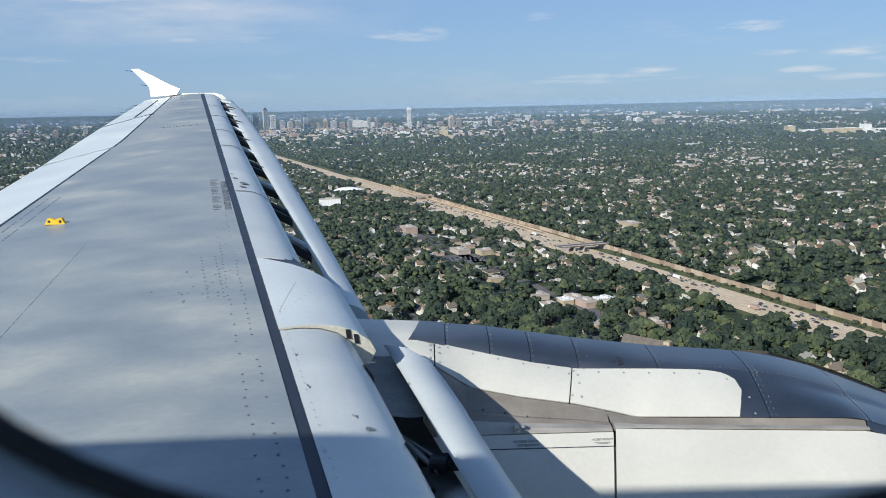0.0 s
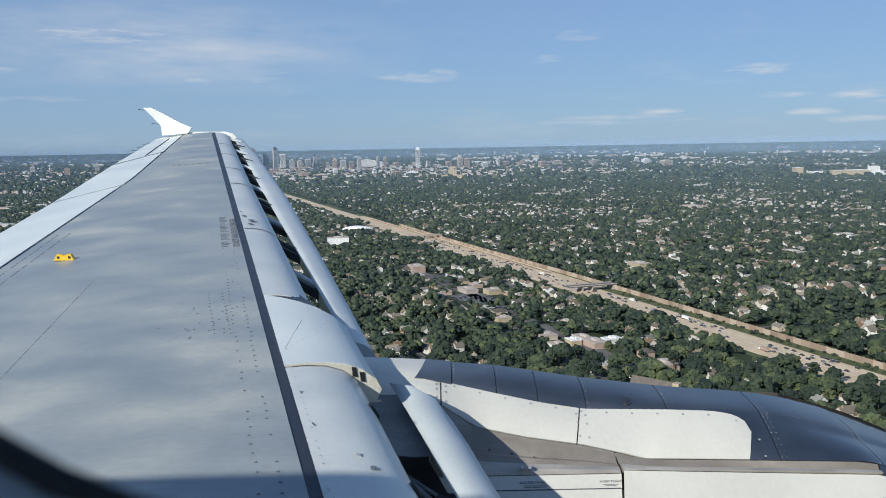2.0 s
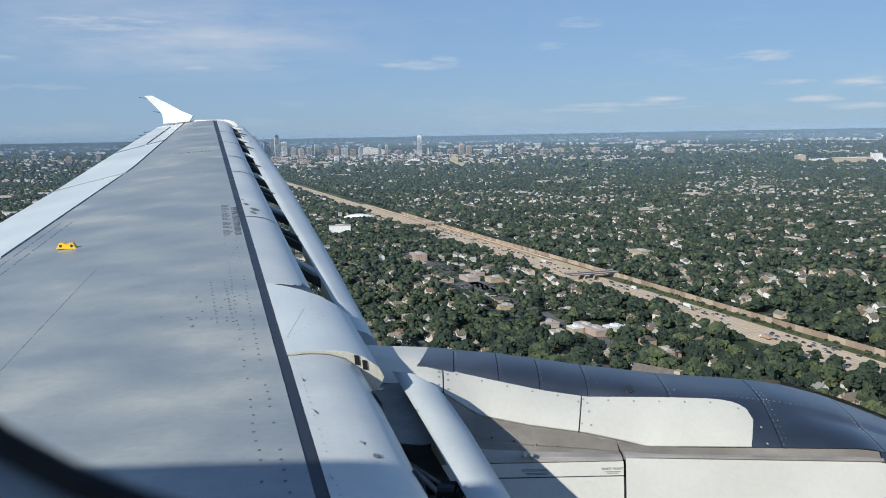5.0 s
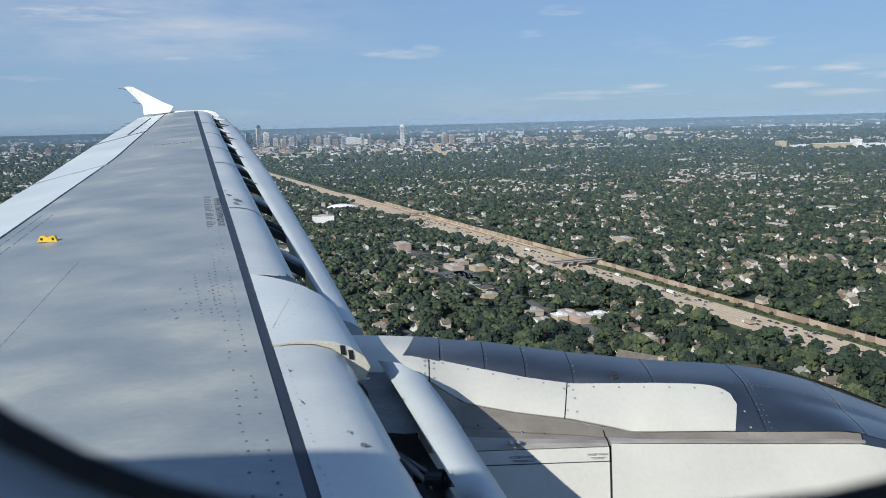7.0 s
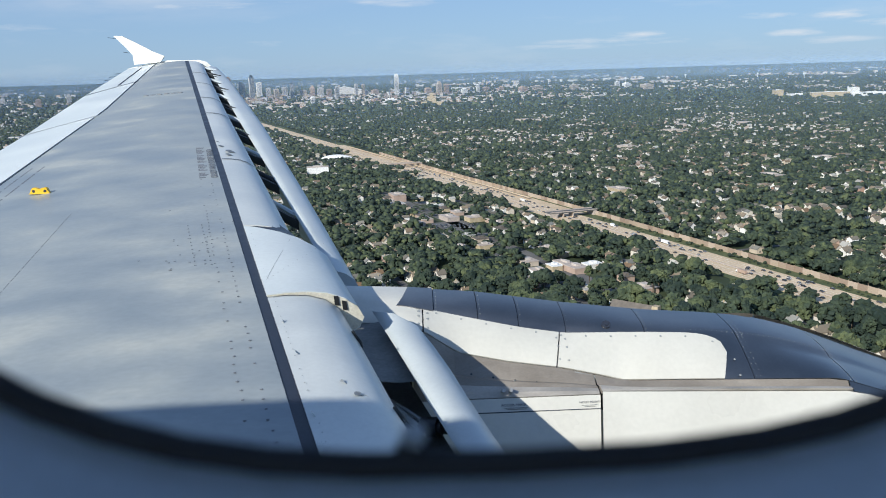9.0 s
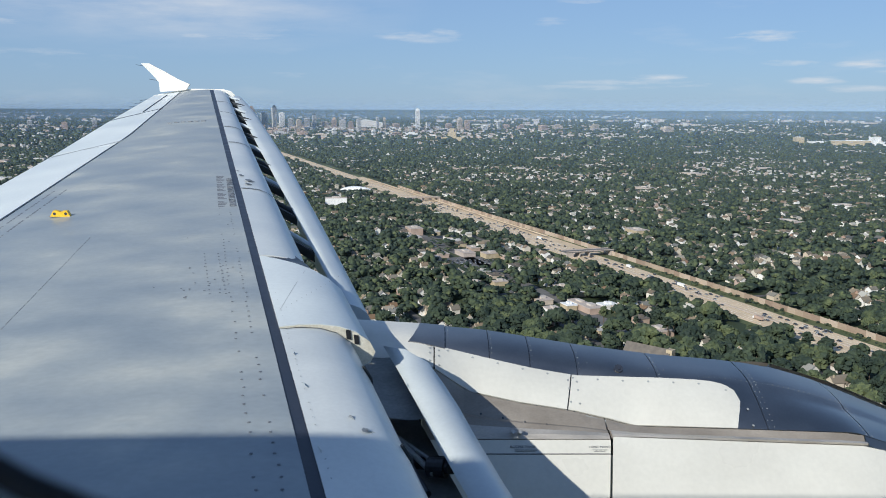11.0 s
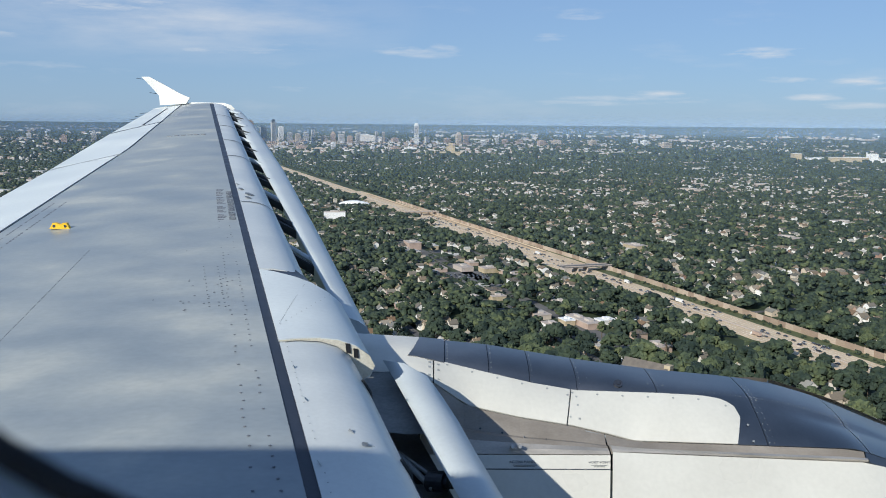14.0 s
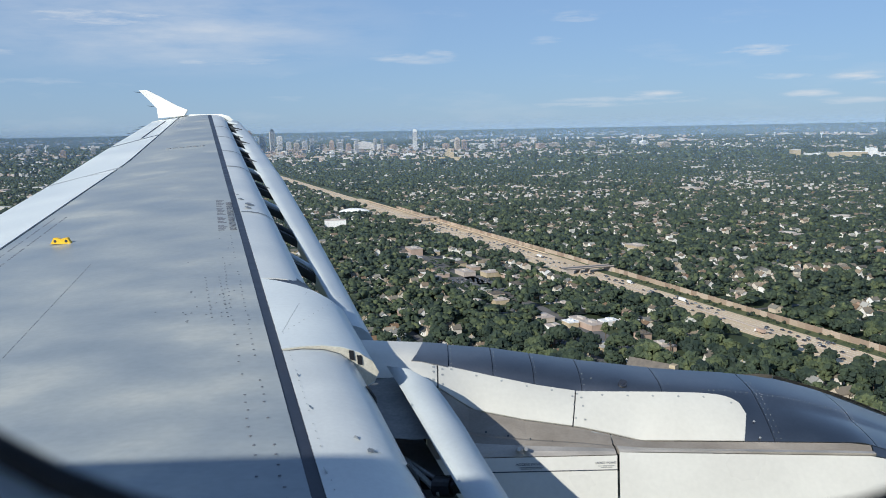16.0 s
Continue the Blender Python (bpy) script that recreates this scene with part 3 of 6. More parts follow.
nacelle = link_mesh("engine_nacelle", *join([box_mesh((0.2, 3.8, -1.6), (1.2, 4.1, -1.5))]), M_CAVITY, plane, "engine nacelle with dark blue top and white cowls")
XS = np.linspace(-0.75, 3.3, 60)
for side in (1, -1):
    sheet([[flank(x, v, -0.004, side) for v in np.linspace(0, 1, 17)] for x in XS], M_SEAL if side > 0 else M_BLUE, "pylon_body", nacelle, "dark seam filler")
    # dark blue top panels
    edges = (-0.07, 0.05, 0.25, 0.435, 0.65, 1.01, 1.43, 1.86, 3.3)
    for x0, x1 in zip(edges, edges[1:]):
        deep = 0.52 if x1 <= 1.02 else 1.0
        rows = []
        for x in np.linspace(x0 + 0.002, x1 - 0.002, 12):
            lean = 0.05 if x0 < -0.05 else 0.0
            rows.append([flank(x - lean * (v / deep) * (x1 - x) / (x1 - x0), v, 0.007 if lean else 0.0, side) for v in np.linspace(0, deep, 11)])
        sheet(rows, M_BLUE, "top_panel", nacelle, "dark blue lacquered panel", 0.006)
    # white flank panels; the forward one ends in a rounded corner
    for x0, x1 in ((-0.75, -0.003), (0.003, 0.617), (0.623, 1.385)):
        rows = []
        for x in np.linspace(x0, x1, 26 if x1 > 1 else 12):
            if x0 < -0.5:
                v0 = 0.5 if x > -0.045 else 0.0
            elif x > 1.14:
                k = (x - 1.13) / 0.255
                v0 = 0.5 + 0.22 * (1 - math.sqrt(max(0.0, 1 - k ** 2.8)))
            else:
                v0 = 0.5
            rows.append([flank(x * (1 - 0.06 * (v - 0.5) / 0.5) if x > 0 else x, v, 0.005, side) for v in np.linspace(v0, 1, 9)])
        sheet(rows, M_WHITE, "flank_panel", nacelle, "cream white pylon flank panel", 0.008, (0, 0.6 * side, -0.8))
    # bare metal band and the cowl below it
    for x0, x1 in ((-0.7, -0.056), (-0.05, 0.74), (0.745, 1.83), (1.835, 3.3)):
        rows = []
        for x in np.linspace(x0, x1, 14):
            h, s = Vector(hem(x)), Vector(sill(x))
            if x1 < 0:
                h, s = h + Vector((0, 0.03, -0.05)), s + Vector((0, 0.03, -0.05))
            r = [h + Vector((0, -0.004, -0.002)), h.lerp(s, 0.45) + Vector((0, 0.0, -0.012)), h.lerp(s, 0.5) + Vector((0, -0.018, -0.004)), s]
            rows.append([(p.x, p.y if side > 0 else 2 * MIDY - p.y, p.z) for p in r])
        sheet(rows, M_BLUE if x0 > 1.8 else M_GASKET if x0 < -0.5 else M_METAL, "heat_shield_strip", nacelle, "bare titanium strip", smooth=False)
    # ledge strips, tinted brighter than the band to imitate sun on them
    for x0, x1, k0 in ((0.0, 0.738, 0.70), (0.748, 1.826, 0.62)):
        rows = []
        for x in np.linspace(x0, x1, 12):
            h, s = Vector(hem(x)), Vector(sill(x))
            r = [h.lerp(s, k0) + Vector((0, -0.012, 0.004)), h.lerp(s, 0.86) + Vector((0, -0.014, 0.009)), s + Vector((0, -0.004, 0.005))]
            rows.append([(p.x, p.y if side > 0 else 2 * MIDY - p.y, p.z) for p in r])
        sheet(rows, M_LEDGE, "sill_ledge", nacelle, "metal ledge above the cowl, coloured as if sunlit", 0.006, (0, 0.5 * side, -0.6), smooth=False)
    for x0, x1 in ((-0.9, 0.742), (0.752, 2.0), (2.005, 3.3)):
        rows = []
        for x in np.linspace(x0, x1, 14):
            s = Vector(sill(x))
            a0 = math.atan2(s.z - ZC, s.y - MIDY)
            rad = math.hypot(s.z - ZC, s.y - MIDY)
            prof = [(x, s.y - 0.006, s.z + 0.002)]
            for k in range(1, 17):
                a = a0 + (math.pi * 1.5 - a0) * k / 16
                prof.append((x, MIDY + rad * math.cos(a), ZC + rad * math.sin(a)))
            rows.append([(p[0] * (1 + 0.85 * (min(p[1], s.y) / s.y - 1)), p[1] if side > 0 else 2 * MIDY - p[1], p[2]) for p in prof])
        sheet(rows, M_WHITE, "cowl_door", nacelle, "white engine cowl door", 0.01, (0, 0.5 * side, -0.4))
lip = []
for k in range(33):
    a = 2 * math.pi * k / 32
    lip.append([(3.3 + dx, MIDY + (0.80 + dr) * math.cos(a), -2.33 + (0.80 + dr) * math.sin(a)) for dx, dr in ((-0.3, 0.02), (0.0, 0.0), (0.12, -0.06), (0.13, -0.11), (0.0, -0.14), (-0.6, -0.14))])
sheet(lip, M_METAL, "inlet_lip", nacelle, "polished metal inlet lip")

# fasteners on pylon and nacelle
spots = []
for x in (0.05, 0.25, 0.435, 0.65, 1.01):
    for v in (0.08, 0.16, 0.24, 0.32, 0.40, 0.48):
        for d in (0.012,):
            spots.append((flank(x + d, v, 0.001), (0, -0.6, 0.8)))
for x in (1.44, 1.46, 1.85, 1.875):
    for v in np.linspace(0.15, 0.97, 13):
        spots.append((flank(x, v, 0.001), (0, -0.6, 0.8)))
for k in np.linspace(0, 1, 28):
    spots.append((flank(1.2 + 0.66 * k, 0.40 - 0.06 * k, 0.001), (0, -0.6, 0.8)))
for x in (0.70, 0.98, 1.05):
    spots.append((flank(x, 0.3, 0.001), (0, -0.6, 0.8)))
dots("panel_riveting", spots, M_CHIP, nacelle, 0.0022)
spots = []
for x in np.linspace(0.06, 1.3, 12):
    spots.append((flank(x, 0.55 + (0.06 if x > 1.2 else 0), 0.006), (0, -0.6, 0.8)))
for x in (-0.02, 0.02, 0.6, 0.64):
    for v in (0.6, 0.72, 0.9):
        spots.append((flank(x, v, 0.006), (0, -0.6, 0.8)))
spots += [(flank(1.37, v, 0.006), (0, -0.6, 0.8)) for v in (0.8, 0.97)]
dots("flank_riveting", spots, M_CHIP, nacelle, 0.0055, lift=0.001)
p = Vector(flank(0.84, 0.36, 0.002))
v, f = join([rod(p, p + Vector((0, -0.004, 0.005)), 0.02, 16), rod(p, p + Vector((0, -0.006, 0.008)), 0.009, 12)])
link_mesh("latch_port", v, f, M_SEAL, nacelle, "round flush latch")
spots = [((x, 3.46, hem(x)[2] - 0.05), (0, -0.8, 0.5)) for x in np.linspace(0.2, 1.8, 18)]
dots("strip_riveting", spots, M_RIVET, nacelle, 0.005)
h0, h1, h2 = Vector(hem(0.66)), Vector(hem(0.84)), Vector(hem(0.79))
v, f = prism([h0 + Vector((0, -0.012, -0.004)), h1 + Vector((0, -0.012, -0.006)), h2 + Vector((0, -0.024, -0.03)), h0 + Vector((0, -0.024, -0.034))], (0, 0.008, 0))
link_mesh("bolted_bracket", v, f, M_CHIP, nacelle, "riveted metal bracket plate")
for x in (0.33, 0.36):
    v, f = rod((x, 3.40, -1.325), (x, 3.355, -1.308), 0.008, 10)
    link_mesh("hoist_bolt", v, f, M_STEEL, nacelle, "bright steel bolt")


def writing(text, at, right, up, size, mat, parent, name="stencil_text"):
    cu = bpy.data.curves.new(name, "FONT")
    cu.body, cu.size, cu.extrude = text, size, 0.0006
    tmp = bpy.data.objects.new(name, cu)
    scene.collection.objects.link(tmp)
    me = bpy.data.meshes.new_from_object(tmp.evaluated_get(bpy.context.evaluated_depsgraph_get()))
    bpy.data.objects.remove(tmp)
    me.materials.clear()
    me.materials.append(mat)
    r, u = Vector(right).normalized(), Vector(up).normalized()
    w = r.cross(u).normalized()
    u = w.cross(r)
    ob = new(name, me)
    ob.parent = parent
    ob.matrix_local = Matrix.Translation(at) @ Matrix((r, u, w)).transposed().to_4x4()
    return ob


writing("HOIST POINT", (0.645, 3.343, -1.3745), (1, 0, 0), (0, 0.82, 0.57), 0.0145, M_STENCIL, nacelle)
writing("ACCESS PANEL", (0.315, 3.343, -1.3745), (1, 0, 0), (0, 0.82, 0.57), 0.0165, M_STENCIL, nacelle)
for x0, x1, d in ((0.655, 0.72, 0), (0.665, 0.71, 1), (0.33, 0.43, 0), (0.335, 0.42, 1)):
    v, f = box_mesh((x0, 3.3355 - 0.005 * d, -1.3815 - 0.0038 * d), (x1, 3.3375 - 0.005 * d, -1.3795 - 0.0038 * d))
    link_mesh("illegible_line", v, f, M_WORN, nacelle)

v, f = rod((0.1, 3.323, -1.393), (0.735, 3.323, -1.393), 0.0025, 5)
link_mesh("cowl_seam", v, f, M_SEAL, nacelle)

# rivets, stencils, fittings and scuffs on the wing
random.seed(3)
UPN = (0, -0.1, 1)
spots = []


def on_skin(x, y):
    c = (x_spar(y) - strip_half(y) - x) / (x_spar(y) - strip_half(y) - x_rear(y))
    q = skin(y, min(1, max(0, c)))
    return (x, y, q[2] + 0.0015)


for y in np.arange(2.0, 5.4, 0.062):
    for k in (0.06, 0.125):
        if random.random() < (0.85 if y < 4.4 else 0.35):
            spots.append((on_skin(x_spar(y) - k - 0.01 * random.random() - 0.02, y), UPN))
for k in range(18):
    y = 3.55 + 0.5 * random.random()
    spots.append((on_skin(-1.0 - 0.07 * random.randint(-1, 1) - 0.25 * (y - 3.6) * random.random(), y), UPN))
for y in np.arange(3.6, 4.3, 0.06):
    for x in (-0.90, -0.97):
        spots.append((on_skin(x - 0.3 * (y - 3.6), y), UPN))
for x, y in ((-1.12, 3.69), (-1.10, 3.66), (-1.17, 4.0), (-1.35, 4.6), (-1.2, 4.9), (-1.1, 4.5), (-0.95, 4.3), (-1.25, 3.72)):
    spots.append((on_skin(x, y), UPN))
dots("wing_riveting", spots, M_STENCIL, plane, 0.0054)
spots = []
for y in np.arange(2.0, 4.2, 0.05):
    if random.random() < 0.6:
        spots.append(((x_spar(y) + 0.045, y, z_wing(y) + 0.003), UPN))
for k in range(16):
    t = k / 15
    spots.append(((-0.62 + 0.22 * t, 3.36 + 0.62 * t, z_wing(3.36 + 0.62 * t) + 0.006 - 0.008 * t), UPN))
dots("leading_edge_riveting", spots, M_CHIP, plane, 0.0028, lift=0.002)
a, b = (x_spar(3.36) + 0.04, 3.36, z_wing(3.36) + 0.004), (x_spar(3.98) + 0.22, 3.98, z_wing(3.98) - 0.0095)
a, b = Vector(a), Vector(b)
for k in range(24):
    p, q = a.lerp(b, k / 24), a.lerp(b, (k + 1) / 24)
    lift = [Vector((0, 0, 0.005 * math.sin(math.pi * (k + d) / 24) - 0.0005)) for d in (0, 1)]
    v, f = rod(p + lift[0], q + lift[1], 0.0012, 4)
    link_mesh("access_panel_seam", v, f, M_CHIP, plane)
# walkway stencil, worn past reading: two lines of short marks running along the span
for row, x0 in ((0, -1.385),):
    for k in range(24):
        y = 5.40 + 0.047 * k + 0.006 * ((k * 5 + row) % 3)
        if k in (4, 10 + row, 17):
            continue
        p = Vector(on_skin(x0 - 0.262 * (y - 5.42), y))
        w = 0.040 + 0.010 * ((k * 7 + row) % 3)
        v, f = prism([p, p + Vector((w, 0, 0)), p + Vector((w - 0.006, 0.026, 0.0025)), p + Vector((-0.006, 0.026, 0.0025))], (0, 0, -0.001))
        link_mesh("worn_stencil_mark", v, f, M_STENCIL, plane)
for row in (0, 1):
    for k in range(32):
        if (k * 3 + row) % 7 == 5:
            continue
        y = 4.72 + 0.052 * k
        p = Vector(on_skin(x_rear(y) + 0.07 + 0.09 * row, y))
        w = 0.045 + 0.012 * ((k * 5 + row) % 3)
        v, f = prism([p, p + Vector((w, 0.0, 0)), p + Vector((w - 0.007, 0.038, 0.0037)), p + Vector((-0.007, 0.038, 0.0037))], (0, 0, -0.001))
        link_mesh("illegible_stencil", v, f, M_STENCIL if k % 5 else M_WORN, plane)
for k in range(6):
    p = Vector(on_skin(-3.2 + 0.08 * k, 10.3))
    v, f = box_mesh(p + Vector((0, 0, -0.001)), p + Vector((0.045, 0.10, 0.0105)))
    link_mesh("illegible_stencil", v, f, M_WORN, plane)
writing("DO NOT WALK OUTSIDE THIS AREA", Vector(on_skin(-1.262, 5.40)) + Vector((0, 0, 0.001)), (-0.262, 1, 0.0955), (-1, 0, 0.03), 0.064, M_STENCIL, plane)
# yellow escape-rope fitting
yp = Vector(on_skin(-2.373, 5.38))
arch = []
for k in range(25):
    u = k / 24
    arch.append((-0.066 + 0.132 * u, 0.040 * min(1.0, 6 * u, 6 * (1 - u)) * (0.72 + 0.28 * abs(math.cos(math.pi * 2 * u - math.pi * 0.5)))))
out = [yp + Vector((u, -0.012, h)) for u, h in arch]
v, f = prism([yp + Vector((-0.074, -0.012, 0.0))] + out + [yp + Vector((0.074, -0.012, 0.0))], (0, 0.03, 0))
fit_ob = link_mesh("rope_fitting", v, f, M_YELLOW, plane, "yellow escape rope fitting")
for u in (-0.035, 0.035):
    v, f = rod(yp + Vector((u, -0.014, 0.019)), yp + Vector((u, 0.02, 0.019)), 0.009, 12)
    link_mesh("hole", v, f, M_SEAL, fit_ob)
# faint long skin seam, stains and the track slots of the leading edge
for k in range(34):
    y = 2.9 + 0.055 * k
    a, b = (Vector(on_skin(-1.66 - 0.15 * (q - 2.9), q)) for q in (y, y + 0.026 + 0.012 * (k % 3)))
    v, f = rod(a - Vector((0, 0, 0.0012)), b - Vector((0, 0, 0.0012)), 0.0013, 4)
    link_mesh("skin_seam", v, f, M_WORN, plane)
for y, dx, s in ((6.55, 0.06, 0.05), (6.35, 0.11, 0.07), (6.2, 0.09, 0.05), (6.75, 0.04, 0.03), (2.35, 0.19, 0.02), (2.3, 0.23, 0.02)):
    prof = NOSE_OUT if y > 4 else NOSE_IN
    z = float(np.interp(dx, [q[0] for q in prof], [q[1] for q in prof]))
    p = Vector((x_spar(y) + dx, y, z_wing(y) + z + 0.004))
    pts = [p + Vector((s * 0.5 * math.cos(k), s * math.sin(k) * (0.7 + 0.3 * math.cos(3 * k)), -0.15 * s * math.cos(k))) for k in np.linspace(0, 5.5, 9)]
    link_mesh("paint_stain", pts, [tuple(range(9))], M_WORN, plane, "grey-brown scuff on the paint")
for y in (2.9, 2.3):
    pr = nose(NOSE_IN, y, 0.275)
    for p, q in zip(pr[4:7], pr[5:8]):
        v, f = rod(Vector(p) + Vector((0.004, 0, 0.004)), Vector(q) + Vector((0.004, 0, 0.004)), 0.006, 6)
        link_mesh("track_slot", v, f, M_CAVITY, plane)
# paint chips on the inboard leading edge
for k, (dx, y) in enumerate(((0.17, 2.42), (0.21, 2.36), (0.05, 2.9), (0.04, 2.2), (0.24, 2.6), (0.06, 2.62))):
    pr = nose(NOSE_IN, y)
    p = Vector((x_spar(y) + dx, y, float(np.interp(dx, [q[0] for q in NOSE_IN], [z_wing(y) + q[1] for q in NOSE_IN])) + 0.002))
    pts = [p + Vector((0.03 * math.cos(a) * (0.5 + random.random()) * (0.6 if k < 2 else 0.3), 0.03 * math.sin(a) * (0.5 + random.random()) * 0.24, -0.012 * math.cos(a))) for a in np.linspace(0, 5.6, 8)]
    link_mesh("paint_chip", pts, [tuple(range(8))], M_CHIP, plane)

# ---- fuselage with the cabin window ----
WX, WZ, WY = 0.0167, 0.1022, 0.14       # middle of the window opening, seen from the eye
AX_Y, AX_Z, TUBE = -1.72, -0.50, 1.98


def oval(a, b, y, n=64, p=2.8):
    pts = []
    for k in range(n):
        t = 2 * math.pi * k / n
        c, s = math.cos(t), math.sin(t)
        z = WZ + b * math.copysign(abs(s) ** (2 / p), s)
        pts.append((WX + a * math.copysign(abs(c) ** (2 / p), c), y - 0.3 * max(0.0, z), z))
    return pts


def on_tube(pts, r):
    return [(x, AX_Y + math.sqrt(r * r - (z - AX_Z) ** 2), z) for x, y, z in pts]


window_unit = sheet([oval(0.1490, 0.1752, 0.137), oval(0.1468, 0.173, 0.134), oval(0.1438, 0.170, 0.138), oval(0.1450, 0.1712, 0.1395), oval(0.1500, 0.1740, 0.142), oval(0.1600, 0.1800, 0.150)], M_GASKET, "window_gasket", plane, "black rubber cabin window gasket", closed=True)
sheet([oval(0.42, 0.42, 0.085, p=8), oval(0.30, 0.33, 0.09, p=5), oval(0.194, 0.22, 0.10), oval(0.166, 0.192, 0.112), oval(0.156, 0.182, 0.126), oval(0.1490, 0.1752, 0.137)], M_TRIM, "window_trim", plane, "blue-grey plastic cabin window surround", closed=True)
sheet([oval(0.1600, 0.1800, 0.150), oval(0.178, 0.205, 0.165), on_tube(oval(0.22, 0.255, 0), TUBE)], M_TRIM, "window_reveal", plane, closed=True)
sheet([on_tube(oval(0.22, 0.255, 0), TUBE), on_tube(oval(0.28, 0.32, 0, p=5), TUBE), on_tube(oval(0.42, 0.42, 0, p=60), TUBE)], M_SKIN, "window_skin", plane, "white fuselage skin", closed=True)


def tube_shell(r, name, mat, y_front):
    rows = []
    a_hi, a_lo = math.asin((0.42 + WZ - AX_Z) / r), math.asin((-0.42 + WZ - AX_Z) / r)
    angs = [a_lo + (a_hi - a_lo) * k / 6 for k in range(7)] + [a_hi + (2 * math.pi - a_hi + a_lo) * k / 48 for k in range(1, 49)]
    xs = [-14, -8, -4, -2, -1, WX - 0.42, WX, WX + 0.42, 1, 2, 4, 7]
    verts = [(x, AX_Y + r * math.cos(a), AX_Z + r * math.sin(a)) for x in xs for a in angs[:-1]]
    m = len(angs) - 1
    faces = []
    for i in range(len(xs) - 1):
        for j in range(m):
            if (5 <= i <= 6 and j < 6) or (i not in (5, 6) and 21 <= j <= 30):
                continue
            faces.append((i * m + j, i * m + (j + 1) % m, (i + 1) * m + (j + 1) % m, (i + 1) * m + j))
    if r < 1.9:
        faces += [tuple(range(m)), tuple(range((len(xs) - 1) * m, len(xs) * m))]
    return link_mesh(name, verts, faces, mat, plane, smooth=False)


tube_shell(TUBE, "fuselage_skin", M_SKIN, 0.2)
tube_shell(1.87, "cabin_lining", M_TRIM, 0.1)


# little breather nub at the foot of the window: dark stem, pale cap
for nm, mat, prof in (("breather_nub", M_GASKET, ((0.0026, -0.0015), (0.0022, 0.0012), (0.0018, 0.0016), (0.0003, 0.0017))), ("nub_cap", M_CAP, ((0.0017, 0.0012), (0.0024, 0.0018), (0.0026, 0.0034), (0.0017, 0.0046), (0.0003, 0.0048)))):
    rows = []
    for k in range(17):
        t = 2 * math.pi * k / 16
        rows.append([(-0.0032 + (0.0012 if mat is M_CAP else 0) + r * math.cos(t), 0.139 + r * math.sin(t), WZ - 0.170 + h) for r, h in prof])
    sheet(rows, mat, nm, plane, "small pale plastic breather nub in the window")


# ---- the country below ----
rng = np.random.default_rng(7)


def squeeze(d):
    """Distance on the model for a true ground distance: true to 2 km, then drawn together towards the horizon."""
    d = np.asarray(d, float)
    return np.where(d < 2000, d, 2000 + 2850 * (1 - np.exp(-(d - 2000) / 2850)))


def site(x, y):
    """Place and scale on the model for true ground coordinates."""
    d = max(1.0, math.hypot(x, y))
    s = float(squeeze(d)) / d
    return Vector((x * s, y * s, EYE * (1 - s))), s


def sites(xy):
    d = np.maximum(1.0, np.hypot(xy[:, 0], xy[:, 1]))
    s = squeeze(d) / d
    return np.stack([xy[:, 0] * s, xy[:, 1] * s, EYE * (1 - s)], 1), s


# the motorway's line: s along it, t to its far side
HW0, HWU, HWN = np.array([530.0, 0.0]), np.array([-0.315, 0.949]), np.array([0.949, 0.315])


def along(s, t):
    return HW0 + s * HWU + t * HWN


def to_line(xy):
    d = xy - HW0
    return d @ HWU, d @ HWN


M_GRASS = material("lawn_and_scrub", [(0.020, 0.034, 0.014), (0.035, 0.055, 0.02), (0.07, 0.085, 0.04)], 0.9, 0, 0.012, 0.12, 0.3, depth=1.0, spread=(0.3, 0.75))
M_VERGE = material("verge_grass", [(0.075, 0.10, 0.038), (0.12, 0.135, 0.058)], 0.9, 0, 0.05, 0.6, 0.3, depth=0.3)
M_ROAD = material("pale_concrete", [(0.60, 0.46, 0.30), (0.70, 0.55, 0.38)], 0.85, 0, 0.03, 0.5, 0.1, depth=0.05)
M_STREET = material("grey_asphalt", [(0.10, 0.10, 0.10), (0.17, 0.165, 0.16)], 0.85, 0, 0.05, 0.5, 0.1, depth=0.05)
M_SOUND = material("tan_sound_wall", [(0.28, 0.20, 0.15), (0.40, 0.31, 0.23), (0.52, 0.42, 0.33)], 0.85, 0, 0.2, 1.0, 0.1, depth=0.05, vary="object")


def foliage(name, near):
    """Summer leaves: each tree's own green, drifting from grove to grove, with a little difference from clump to clump."""
    m = material(name, [(0.013, 0.028, 0.019), (0.024, 0.041, 0.025), (0.037, 0.057, 0.032), (0.056, 0.079, 0.039), (0.098, 0.120, 0.052)], 0.8, 0, 0.085, 0.9 if not near else 1.8, 0.5, depth=0.5, spread=(0.34, 0.68), grit=0.3)
    nt = m.node_tree
    n, l = nt.nodes, nt.links
    ramp = next(q for q in n if q.bl_idname == "ShaderNodeValToRGB")
    source = ramp.inputs["Fac"].links[0].from_socket
    own = n.new("ShaderNodeObjectInfo").outputs["Random"] if near else n.new("ShaderNodeNewGeometry").outputs["Random Per Island"]
    span = n.new("ShaderNodeMapRange")
    share = 0.36 if near else 0.22
    span.inputs["To Min"].default_value, span.inputs["To Max"].default_value = -share / 2, share / 2
    l.new(own, span.inputs["Value"])
    add = n.new("ShaderNodeMath")
    add.operation = "ADD"
    l.new(source, add.inputs[0])
    l.new(span.outputs[0], add.inputs[1])
    l.new(add.outputs[0], ramp.inputs["Fac"])
    return m


